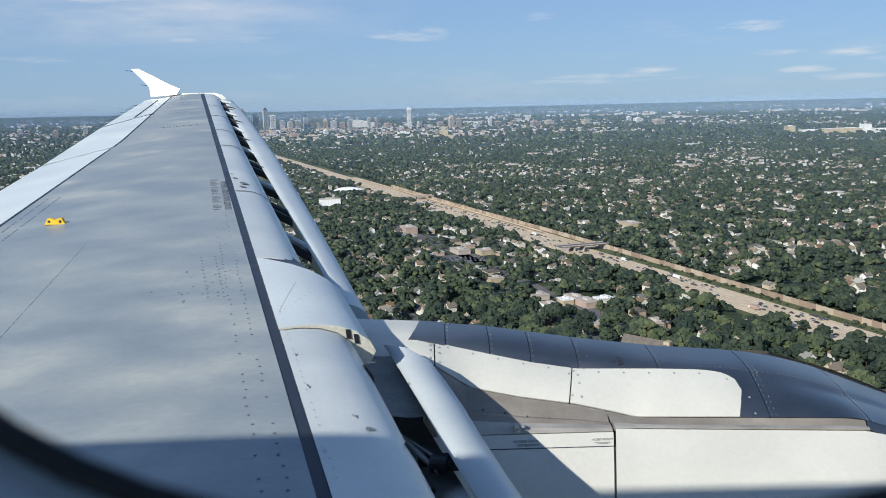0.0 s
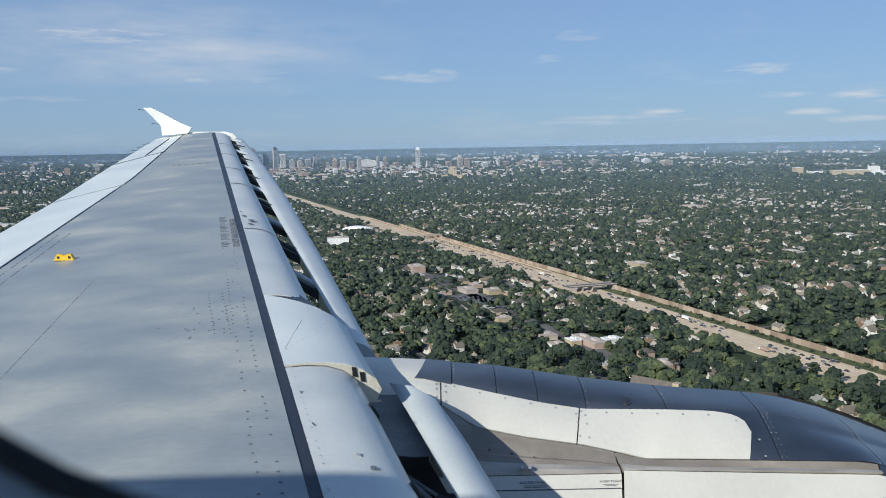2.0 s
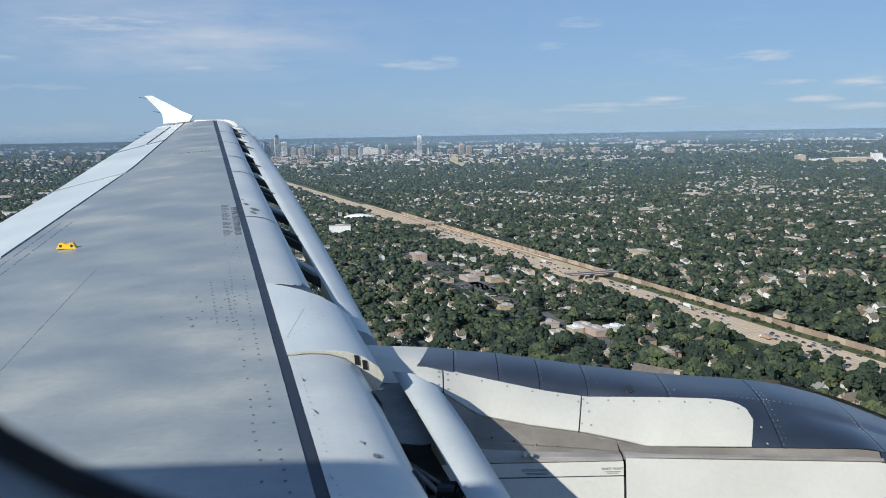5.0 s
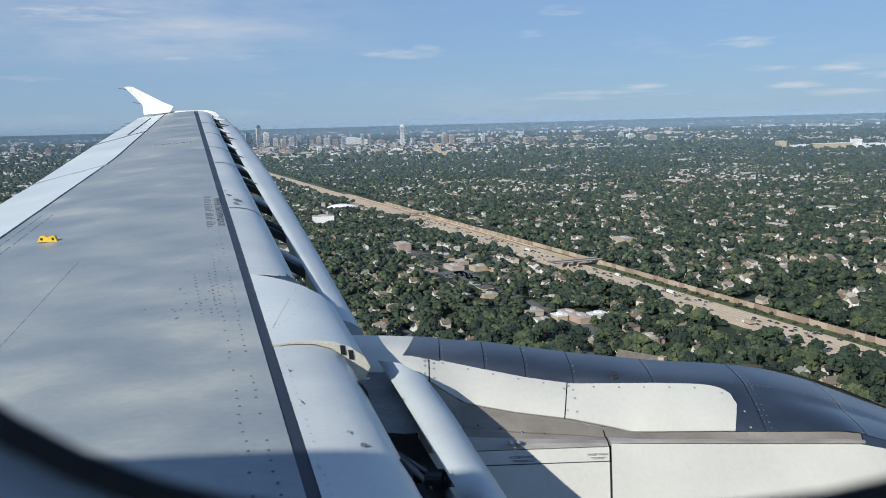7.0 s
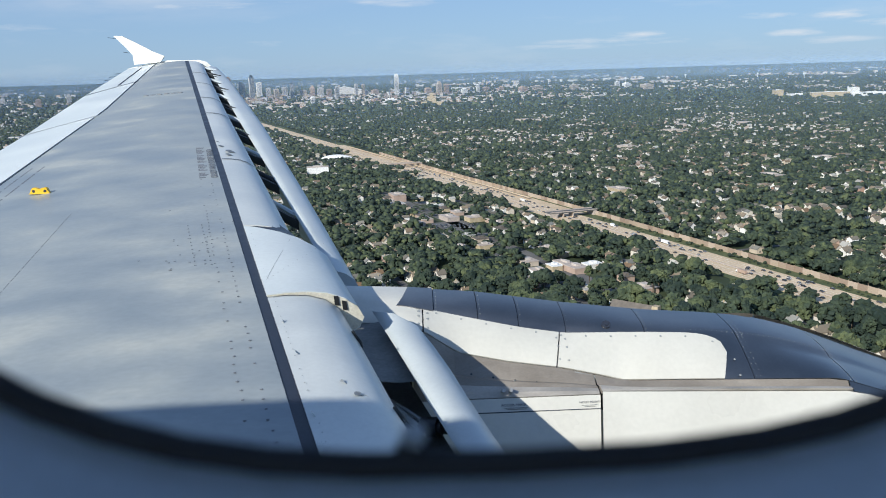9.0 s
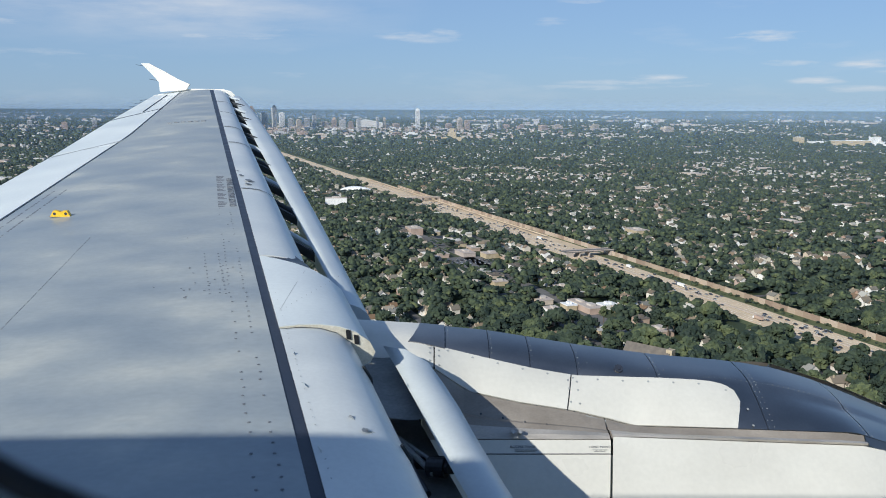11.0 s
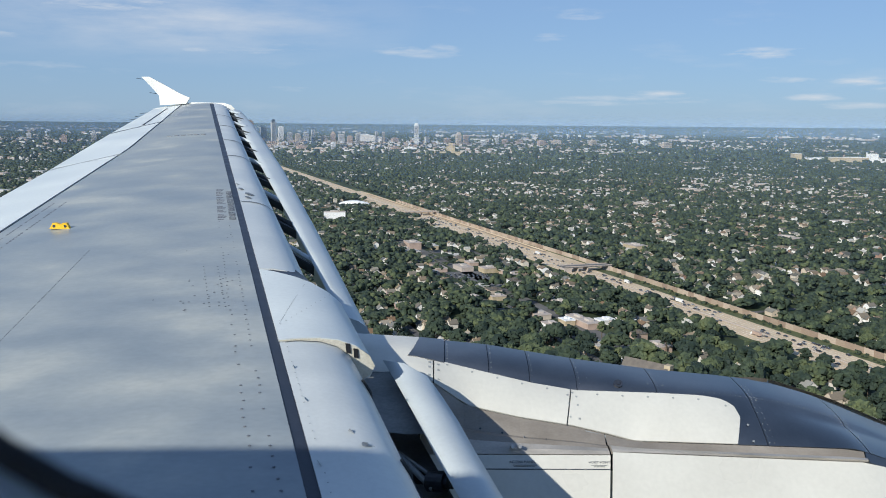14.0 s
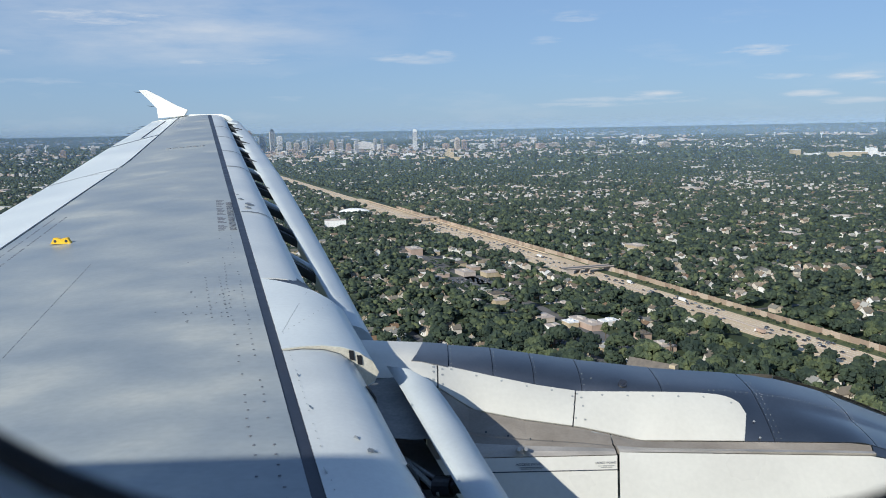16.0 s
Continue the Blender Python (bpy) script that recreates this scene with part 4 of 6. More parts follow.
M_LEAF, M_LEAF_OB = foliage("foliage", False), foliage("foliage_near", True)
M_BARK = material("bark", [(0.09, 0.07, 0.05), (0.14, 0.11, 0.08)], 0.9, 0, 1, 8, 0.3)
M_WALLS = material("house_walls", [(0.74, 0.72, 0.67), (0.84, 0.83, 0.80), (0.80, 0.77, 0.70), (0.56, 0.46, 0.34), (0.84, 0.83, 0.79), (0.85, 0.84, 0.82), (0.38, 0.22, 0.15), (0.82, 0.81, 0.77), (0.64, 0.58, 0.48), (0.84, 0.82, 0.76)], 0.8, 0, 0.4, 3, 0.05, vary="island")
M_WALLS_OB = material("house_walls_near", [(0.74, 0.72, 0.67), (0.84, 0.83, 0.80), (0.80, 0.77, 0.70), (0.56, 0.46, 0.34), (0.84, 0.83, 0.79), (0.85, 0.84, 0.82), (0.38, 0.22, 0.15), (0.82, 0.81, 0.77), (0.64, 0.58, 0.48), (0.84, 0.82, 0.76)], 0.8, 0, 0.4, 3, 0.05, vary="object")
M_ROOFS = material("house_roofs", [(0.10, 0.095, 0.08), (0.20, 0.18, 0.145), (0.19, 0.12, 0.07), (0.36, 0.33, 0.27), (0.07, 0.075, 0.07), (0.24, 0.175, 0.115), (0.13, 0.12, 0.10), (0.28, 0.22, 0.15), (0.11, 0.115, 0.11), (0.50, 0.48, 0.43)], 0.85, 0, 0.6, 4, 0.15, depth=0.05, vary="island")
M_ROOFS_OB = material("house_roofs_near", [(0.10, 0.095, 0.08), (0.20, 0.18, 0.145), (0.19, 0.12, 0.07), (0.36, 0.33, 0.27), (0.07, 0.075, 0.07), (0.24, 0.175, 0.115), (0.13, 0.12, 0.10), (0.28, 0.22, 0.15), (0.11, 0.115, 0.11), (0.50, 0.48, 0.43)], 0.85, 0, 0.6, 4, 0.15, depth=0.05, vary="object")
M_FLAT = material("flat_white_roofs", [(0.40, 0.38, 0.36), (0.66, 0.65, 0.62), (0.36, 0.27, 0.22), (0.55, 0.52, 0.48), (0.42, 0.31, 0.25), (0.72, 0.70, 0.67), (0.30, 0.29, 0.28)], 0.8, 0, 0.05, 0.6, 0.05, vary="island")
M_DOME = material("white_membrane", [(0.80, 0.80, 0.78), (0.86, 0.86, 0.85)], 0.6, 0, 0.05, 0.6, 0.02)
M_STONE = material("tan_church_stone", [(0.42, 0.34, 0.22), (0.52, 0.43, 0.30)], 0.85, 0, 0.3, 3, 0.2, depth=0.1)
M_SLATE = material("grey_slate", [(0.12, 0.105, 0.09), (0.18, 0.155, 0.13)], 0.8, 0, 0.3, 3, 0.2, depth=0.05)
M_GLASSW = material("dark_window", [(0.03, 0.04, 0.05), (0.05, 0.06, 0.075)], 0.15, 0, 1, 5, 0)
M_PAINT = material("car_paint", [(0.015, 0.015, 0.018), (0.5, 0.5, 0.5), (0.02, 0.022, 0.03), (0.10, 0.10, 0.11), (0.7, 0.7, 0.7), (0.03, 0.03, 0.035), (0.08, 0.08, 0.09), (0.25, 0.26, 0.28)], 0.3, 0.2, 2, 20, 0, vary="object", coat=0.5)
M_TYRE = material("tyre", [(0.02, 0.02, 0.02), (0.03, 0.03, 0.03)], 0.8, 0, 4, 20, 0)
M_TOWER_A = material("tower_stone", [(0.46, 0.45, 0.44), (0.56, 0.54, 0.52)], 0.7, 0, 0.02, 0.2, 0.05)
M_TOWER_B = material("tower_glass", [(0.07, 0.10, 0.14), (0.11, 0.15, 0.20)], 0.25, 0.2, 0.02, 0.2, 0.02)
M_TOWER_C = material("tower_brick", [(0.42, 0.31, 0.25), (0.50, 0.38, 0.31)], 0.8, 0, 0.02, 0.2, 0.05)
M_TOWER_E = material("tower_bronze", [(0.20, 0.15, 0.13), (0.27, 0.21, 0.18)], 0.5, 0, 0.02, 0.2, 0.05)
M_TOWER_F = material("tower_sand", [(0.50, 0.42, 0.34), (0.60, 0.51, 0.42)], 0.75, 0, 0.02, 0.2, 0.05)
M_TOWER_D = material("tower_white", [(0.74, 0.73, 0.71), (0.82, 0.81, 0.79)], 0.7, 0, 0.02, 0.2, 0.05)

# one sheet of ground out to the horizon
radii = [0, 60, 150, 300, 450, 600, 800, 1000, 1250, 1500, 1750, 2000, 2300, 2700, 3200, 3800, 4600, 5600, 7000, 9000, 12000, 17000, 25000, 40000, 90000, 300000]
gv, gf = [], []
SEG = 384
for d in radii:
    for k in range(SEG):
        a = 2 * math.pi * k / SEG
        gv.append(tuple(site(max(d, 0.5) * math.cos(a), max(d, 0.5) * math.sin(a))[0]))
for i in range(len(radii) - 1):
    for k in range(SEG):
        gf.append((i * SEG + k, i * SEG + (k + 1) % SEG, (i + 1) * SEG + (k + 1) % SEG, (i + 1) * SEG + k))
ground = link_mesh("ground", gv, gf, M_GRASS, smooth=True)
tagged(ground, "flat green wooded suburban ground reaching the horizon", "ground", kind="structure")


def ribbon(name, s0, s1, t0, t1, lift, mat, label, category="road", step=40.0):
    n = max(2, int((s1 - s0) / step))
    rows = []
    for s in np.linspace(s0, s1, n):
        r = []
        for t in (t0, t1):
            p, k = site(*along(s, t))
            r.append((p.x, p.y, p.z + lift * k))
        low = [(x, y, z - 1.2) for x, y, z in r]
        rows.append([low[0], r[0], r[1], low[1]])
    ob = sheet(rows, mat, name, smooth=False)
    return tagged(ob, label, category, kind="structure")


ribbon("verge", 200, 5200, -30, 40, 0.25, M_VERGE, "mown grass strip beside the motorway", "verge")
ribbon("motorway", 200, 5200, -22, -2.5, 0.5, M_ROAD, "pale tan concrete carriageway of a busy motorway")
ribbon("motorway", 200, 5200, 0.5, 20, 0.5, M_ROAD, "pale tan concrete carriageway of a busy motorway")
ribbon("median_barrier", 200, 5200, -1.6, -0.6, 1.4, M_FLAT, "low concrete median barrier", "barrier")
ribbon("retaining_wall", 1250, 2300, 22, 24.5, 4.0, M_ROAD, "tan concrete retaining wall by the motorway", "wall")
ribbon("service_road", 1300, 2600, -31, -25, 0.45, M_ROAD, "tan unfinished concrete lane under construction")
ribbon("shoulder", 1108, 2400, 20.4, 33, 0.45, M_ROAD, "tan unpaved shoulder below the sound wall")
for t in (-17.5, -13, -8.5, 5.2, 9.8, 14.4):
    ribbon("lane_line", 560, 1900, t - 0.1, t + 0.1, 0.53, M_DOME, "white painted lane line", "road marking")

# sound wall in panels along the far side
wall = tagged(new("sound_wall"), "tan wooden sound wall along the motorway", "wall", kind="structure")
pv, pf = join([box_mesh((-4.9, -0.15, 0), (4.9, 0.15, 5.6)), box_mesh((4.75, -0.4, 0), (5.2, 0.4, 6.2))])
panel_mesh = bpy.data.meshes.new("panel")
panel_mesh.from_pydata(pv, [], pf)
panel_mesh.materials.append(M_SOUND)
ang = math.atan2(HWU[1], HWU[0])
for k in range(160):
    s = 480 + 10 * k
    p, sc = site(*along(s, 36 + 2.0 * math.sin(s / 150)))
    ob = new("panel", panel_mesh)
    ob.parent = wall
    ob.matrix_local = Matrix.Translation(p) @ Matrix.Rotation(ang + 0.013 * math.cos(s / 150), 4, "Z") @ Matrix.Diagonal((sc * 1.02, sc, sc, 1))

# overpasses
for s_at, deck_mat in ((1100, M_STREET), (1779, M_SOUND)):
    br = tagged(new("overpass"), "dark road bridge with white piers across the motorway" if s_at < 1500 else "brown road bridge across the motorway by grassy ramps", "bridge", kind="structure")
    bp, bsc = site(*along(s_at, 6))
    br.matrix_world = Matrix.Translation(bp) @ Matrix.Rotation(ang, 4, "Z") @ Matrix.Diagonal((bsc, bsc, bsc, 1))
    for nm, lo, hi, m in (("deck", (-7, -34, 6.0), (7, 32, 7.2), deck_mat), ("parapet", (-7.2, -34, 7.2), (-6.8, 32, 8.2), M_FLAT), ("parapet", (6.8, -34, 7.2), (7.2, 32, 8.2), M_FLAT),
                          ("pier", (-6, -1.2, 0), (6, -0.2, 6), M_FLAT), ("pier", (-6, 12.2, 0), (6, 13.2, 6), M_FLAT), ("abutment", (-7, 22, 0), (7, 31.8, 6), M_FLAT), ("abutment", (-7, -33.8, 0), (7, -29, 6), M_FLAT)):
        link_mesh(nm, *box_mesh(lo, hi), m, br)

# side streets
for t in np.arange(-620, 1500, 110.0):
    if -60 < t < 60:
        continue
    ribbon("street", 300, 3600, t - 3.5, t + 3.5, 0.2, M_STREET, "narrow grey asphalt residential street")


def cross_street(s):
    rows = []
    for t in np.arange(-650, 1500, 60.0):
        r = []
        for q in (s - 3.5, s + 3.5):
            p, k = site(*along(q, t))
            r.append((p.x, p.y, p.z + 0.22 * k))
        rows.append(r)
    tagged(sheet(rows, M_STREET, "street", smooth=False), "narrow grey asphalt residential street", "road", kind="structure")


for s in np.arange(430, 2600, 205.0):
    cross_street(s)


# ---- houses ----
def gable_house(w, d, h, rise, eave=0.5):
    walls = [(-w, -d, 0), (w, -d, 0), (w, d, 0), (-w, d, 0), (-w, -d, h), (w, -d, h), (w, d, h), (-w, d, h), (-w, 0, h + rise), (w, 0, h + rise)]
    wf = [(0, 1, 5, 4), (2, 3, 7, 6), (1, 2, 6, 9, 5), (3, 0, 4, 8, 7)]
    e = eave
    k = rise / d * e
    roof = [(-w - e, -d - e, h - k), (w + e, -d - e, h - k), (w + e, 0, h + rise + 0.12), (-w - e, 0, h + rise + 0.12), (w + e, d + e, h - k), (-w - e, d + e, h - k)]
    roof += [(x, y, z - 0.25) for x, y, z in roof]
    rf = [(0, 1, 2, 3), (3, 2, 4, 5), (6, 9, 8, 7), (9, 11, 10, 8), (0, 6, 7, 1), (4, 10, 11, 5), (1, 7, 8, 2), (2, 8, 10, 4), (0, 3, 9, 6), (3, 5, 11, 9)]
    return (walls, wf), (roof, rf)


def house_model(w, d, h, rise, wing):
    root = new("house")
    (wv, wf), (rv, rf) = gable_house(w, d, h, rise)
    link_mesh("wall", wv, wf, M_WALLS_OB, root)
    link_mesh("roof", rv, rf, M_ROOFS_OB, root)
    if wing:
        (wv, wf), (rv, rf) = gable_house(w * 0.55, d * 0.6, h * 0.8, rise * 0.75)
        turn = lambda q: [(-y + 0.1, x - d - 0.6, z) for x, y, z in q]
        link_mesh("wall", turn(wv), wf, M_WALLS_OB, root)
        link_mesh("roof", turn(rv), rf, M_ROOFS_OB, root)
    link_mesh("chimney", *box_mesh((w * 0.4, d * 0.1, h), (w * 0.4 + 0.9, d * 0.1 + 0.7, h + rise + 1.0)), M_STONE, root)
    for x in (-w * 0.55, w * 0.5):
        for z in (1.0, 3.6) if h > 5 else (1.0,):
            link_mesh("window", *box_mesh((x - 0.6, -d - 0.05, z), (x + 0.6, -d + 0.02, z + 1.4)), M_GLASSW, root)
    link_mesh("window", *box_mesh((-w - 0.05, -0.7, 1.2), (-w + 0.02, 0.7, 2.6)), M_GLASSW, root)
    return root


MODELS = [house_model(4.6, 3.6, 6.2, 3.0, True), house_model(5.2, 3.9, 4.4, 2.4, False), house_model(3.9, 4.0, 6.6, 3.2, False), house_model(5.4, 3.8, 4.6, 2.6, True), house_model(4.4, 3.6, 6.8, 2.2, True)]
HOUSE_LABELS = ["two-storey gabled suburban house with side wing among trees", "low gabled bungalow among garden trees", "tall narrow gabled house among garden trees", "broad low gabled house with wing", "two-storey pale house with shallow roof"]


def in_view(xy, margin=0.06):
    """The stretch of country the window looks over, ahead of the nacelle."""
    x, y = xy[:, 0], xy[:, 1]
    near = 470 + 230 * np.clip((0.5 - x / np.maximum(y, 1)) / 0.6, 0, 1)
    return (y > near) & (x > -(0.27 + margin) * y) & (x < (0.56 + margin) * y)


spots = []
for t0 in np.arange(-620, 1500, 110.0):
    for s in np.arange(420, 2700, 12.5):
        for t in (t0 + 15, t0 + 37, t0 + 73, t0 + 95):
            spots.append((s + rng.uniform(-2.5, 2.5), t + rng.uniform(-4, 4)))
spots = np.array(spots)
clump = np.array([noise.noise(Vector((s / 130, t / 130, 9.1))) for s, t in spots])
spots = spots[rng.random(len(spots)) < 0.47 + 1.25 * clump]
spots = spots + rng.normal(0, 3.5, spots.shape)
spots = spots[(np.abs((spots[:, 0] - 430 + 102) % 205 - 102) > 10)]
spots = spots[(spots[:, 1] < -48) | (spots[:, 1] > 58)]
hxy = HW0 + spots[:, :1] * HWU + spots[:, 1:] * HWN
keep = in_view(hxy)
hxy = hxy[keep]
# leave room for the special buildings
CHURCH, PARK, STRIP, DOME, APT = np.array([150, 578]), np.array([45, 1000]), np.array([142, 752]), np.array([-178, 1905]), np.array([-186, 1590])
for c, r in ((CHURCH, 34), (PARK, 55), (STRIP, 40), (DOME, 60), (APT, 35)):
    hxy = hxy[np.hypot(*(hxy - c).T) > r]
AVE = -140.0            # the shopping avenue, running beside the motorway


def on_avenue(xy, half):
    s_, t_ = to_line(xy)
    return (np.abs(t_ - AVE) < half) & (s_ > 740) & (s_ < 1420)


hxy = hxy[~on_avenue(hxy, 40)]
hxy = hxy[(hxy[:, 1] < 1250) | (rng.random(len(hxy)) < 0.78)]
hxy = hxy[np.argsort(hxy[:, 1])]
NEAR = 290
for i, (x, y) in enumerate(hxy[:NEAR]):
    k = int(rng.integers(len(MODELS)))
    turn = ang + math.pi / 2 * rng.integers(4) + rng.normal(0, 0.05)
    h = copy_thing(MODELS[k], Matrix.Translation((x, y, 0)) @ Matrix.Rotation(turn, 4, "Z"))
    tagged(h, HOUSE_LABELS[k], "house", "suburban houses among trees")
for mo in MODELS:
    for c in list(mo.children):
        bpy.data.objects.remove(c)
    bpy.data.objects.remove(mo)
wp, rp = [], []
for x, y in hxy[NEAR:]:
    p, sc = site(x, y)
    (wv, wf), (rv, rf) = gable_house(rng.uniform(3.4, 5.8), rng.uniform(3.0, 4.2), rng.choice([5.0, 6.8, 7.6]), rng.uniform(1.8, 2.8))
    a = ang + math.pi / 2 * rng.integers(4) + rng.normal(0, 0.05)
    c, s_ = math.cos(a) * sc, math.sin(a) * sc
    place = lambda q: [(p.x + c * u - s_ * v, p.y + s_ * u + c * v, p.z + sc * w) for u, v, w in q]
    wp.append((place(wv), wf))
    rp.append((place(rv), rf[:4] + rf[6:]))
far_houses = new("far_houses")
tagged(far_houses, "many small gabled houses scattered among trees", "houses", kind="stuff")
for nm, pieces, m in (("wall", wp, M_WALLS), ("roof", rp, M_ROOFS)):
    tagged(link_mesh(nm, *join(pieces), m, far_houses), kind="stuff")

# far roofs and low sheds, out to the horizon
def far_sheds(n, d0, d1, sizes, share, gather, patch):
    bx = []
    dist = d0 * (d1 / d0) ** rng.random(n)
    side = rng.uniform(-0.62, 0.66, n)
    for d, u in zip(dist, side):
        if noise.noise(Vector((d * u / patch, 0.6 * d / patch, 4.4))) < gather:
            continue
        (w0, w1), (l0, l1), (h0, h1) = sizes[1] if rng.random() < share else sizes[0]
        w, l, h = rng.uniform(w0, w1), rng.uniform(l0, l1), rng.uniform(h0, h1)
        if -45 < to_line(np.array([d * u, d]))[1] < 55:
            continue
        p, sc = site(d * u, d)
        v, f = box_mesh((-w, -l, 0), (w, l, h + 2))
        bx.append(([(p.x + x * sc, p.y + y * sc, p.z + z * sc) for x, y, z in v], f[1:]))
    return bx


SMALL, BIG, WIDE = ((2.4, 4.8), (2, 4), (7.0, 11.0)), ((12, 34), (10, 25), (7, 11)), ((40, 130), (20, 40), (14, 20))
bx = far_sheds(6600, 2050, 6500, (SMALL, BIG), 0.02, 0.0, 150.0)
bx += far_sheds(4200, 5200, 11000, (((5, 12), (4, 8), (10, 16)), BIG), 0.16, 0.08, 420.0)
bx += far_sheds(1900, 9500, 40000, (((12, 30), (10, 20), (24, 36)), WIDE), 0.22, 0.14, 1500.0)
for k in range(900):      # low blocks crowding the city's edge
    u, d = rng.normal(-0.10, 0.11), rng.uniform(5000, 8200)
    w, l, h = rng.uniform(5, 18), rng.uniform(6, 14), rng.uniform(9, 19)
    p, sc = site(d * u, d)
    v, f = box_mesh((-w, -l, 0), (w, l, h))
    bx.append(([(p.x + x * sc, p.y + y * sc, p.z + z * sc) for x, y, z in v], f[1:]))
tagged(link_mesh("far_roofs", *join(bx), M_FLAT), "pale far-off roofs and sheds among the woods", "buildings", kind="stuff")


# ---- trees ----
def lumps(n, seed, sub, rad=5.0, high=11.0, clump=(0.32, 0.52)):
    """Points and faces of a crown: ragged clumps of leaves set over an uneven dome."""
    r = np.random.default_rng(seed)
    bm = bmesh.new()
    lobes = r.uniform(0, 6.28, 3)
    for k in range(n):
        a, zz = r.uniform(0, 6.28), (r.uniform(-0.45, 1.0) if n > 3 else r.uniform(0.1, 0.7))
        uneven = 1.0 + 0.16 * math.sin(2 * a + lobes[0]) + 0.12 * math.sin(3 * a + lobes[1])
        ring = math.sqrt(max(0.0, 1 - zz * zz)) * uneven * (r.uniform(0.45, 0.92) if n > 3 else r.uniform(0, 0.5))
        size = rad * r.uniform(*clump)
        m = Matrix.Translation((rad * ring * math.cos(a), rad * ring * math.sin(a), high * (0.62 + 0.33 * zz))) @ Matrix.Rotation(r.uniform(0, 6), 4, "Z") @ Matrix.Rotation(r.uniform(0, 1), 4, "X") @ Matrix.Diagonal((size, size, size * 0.8, 1))
        made = bmesh.ops.create_icosphere(bm, subdivisions=sub, radius=1.0, matrix=m)
        for vert in made["verts"]:
            vert.co += Vector(r.normal(0, 1, 3)) * size * 0.22
    bm.normal_update()
    bm.verts.index_update()
    v = [tuple(q.co) for q in bm.verts]
    f = [tuple(q.index for q in face.verts) for face in bm.faces if face.normal.z > -0.62]
    bm.free()
    return np.array(v), np.array(f)


def tree_model(seed, high, rad, n=46, sub=1):
    root = new("tree")
    v, f = lumps(n, seed, sub, rad, high, (0.22, 0.38))
    link_mesh("crown", v, f.tolist(), M_LEAF_OB, root)
    r = np.random.default_rng(seed + 90)
    pieces = []
    pts = [Vector((0, 0, 0)), Vector((0.15, 0, high * 0.3)), Vector((0, 0.2, high * 0.62))]
    for a, b, q in zip(pts, pts[1:], (0.35, 0.24)):
        pieces.append(rod(a, b, q, 6))
    for k in range(4):
        a = k * 1.57 + r.random()
        pieces.append(rod((0.1, 0, high * 0.28), (rad * 0.5 * math.cos(a), rad * 0.5 * math.sin(a), high * 0.55), 0.12, 5))
    link_mesh("trunk", *join(pieces), M_BARK, root)
    return root


step = 9.6
gx, gy = np.meshgrid(np.arange(-900, 1500, step), np.arange(460, 2060, step))
txy = np.stack([gx.ravel(), gy.ravel()], 1) + rng.uniform(-4, 4, (gx.size, 2))
txy = txy[in_view(txy)]
ls, lt = to_line(txy)
ok = (lt < -44) | (lt > 42) | ((lt < -28) & (rng.random(len(lt)) < 0.4))
street = np.abs((lt + 620 + 55) % 110 - 55) < 5
street |= np.abs((ls - 430 + 102) % 205 - 102) < 4.5
ok &= ~street | (rng.random(len(txy)) < 0.25)
ok &= ~on_avenue(txy, 30) | (rng.random(len(txy)) < 0.28)
txy = txy[ok]
for c, r in ((CHURCH, 22), (PARK, 46), (STRIP, 30), (DOME, 62), (APT, 26)):
    txy = txy[np.hypot(*(txy - c).T) > r]
cell = {}
for i, p in enumerate(hxy):
    cell.setdefault((int(p[0] // 14), int(p[1] // 14)), []).append(p)
good = []
for x, y in txy:
    a, b = int(x // 14), int(y // 14)
    hit = rng.random() < 0.80 and any(abs(q[0] - x - (q[0] / q[1]) * (q[1] - y)) < 5.5 and -4.5 < q[1] - y < 11 for da in (-1, 0, 1) for db in (-1, 0, 1, 2) for q in cell.get((a + da, b + db), ()))
    patch = noise.noise(Vector((x / 90, y / 90, 3.3)))
    if not hit and rng.random() < (0.62 if y < 900 else 0.70 if y < 1100 else 0.80) + 0.8 * patch:
        good.append((x, y))
txy = np.array(good)
txy = txy[np.argsort(txy[:, 1])]
NTREE = 300
TREES = [tree_model(k, h, r) for k, (h, r) in enumerate(((10.5, 6.2), (12.5, 6.8), (8.5, 4.8), (14, 6.6), (8, 5.2), (11.5, 5.4), (15, 7.2), (13, 3.2)))]
for x, y in txy[:NTREE]:
    k = int(rng.integers(len(TREES)))
    s = rng.uniform(0.7, 1.45)
    t = copy_thing(TREES[k], Matrix.Translation((x, y, 0)) @ Matrix.Rotation(rng.uniform(0, 6.28), 4, "Z"))
    t.scale = (s, s, s)
    tagged(t, "broad leafy green garden tree in full summer leaf" if k != 3 else "tall leafy green street tree in full leaf", "tree", "trees between the houses")
for mo in TREES:
    for c in list(mo.children):
        bpy.data.objects.remove(c)
    bpy.data.objects.remove(mo)


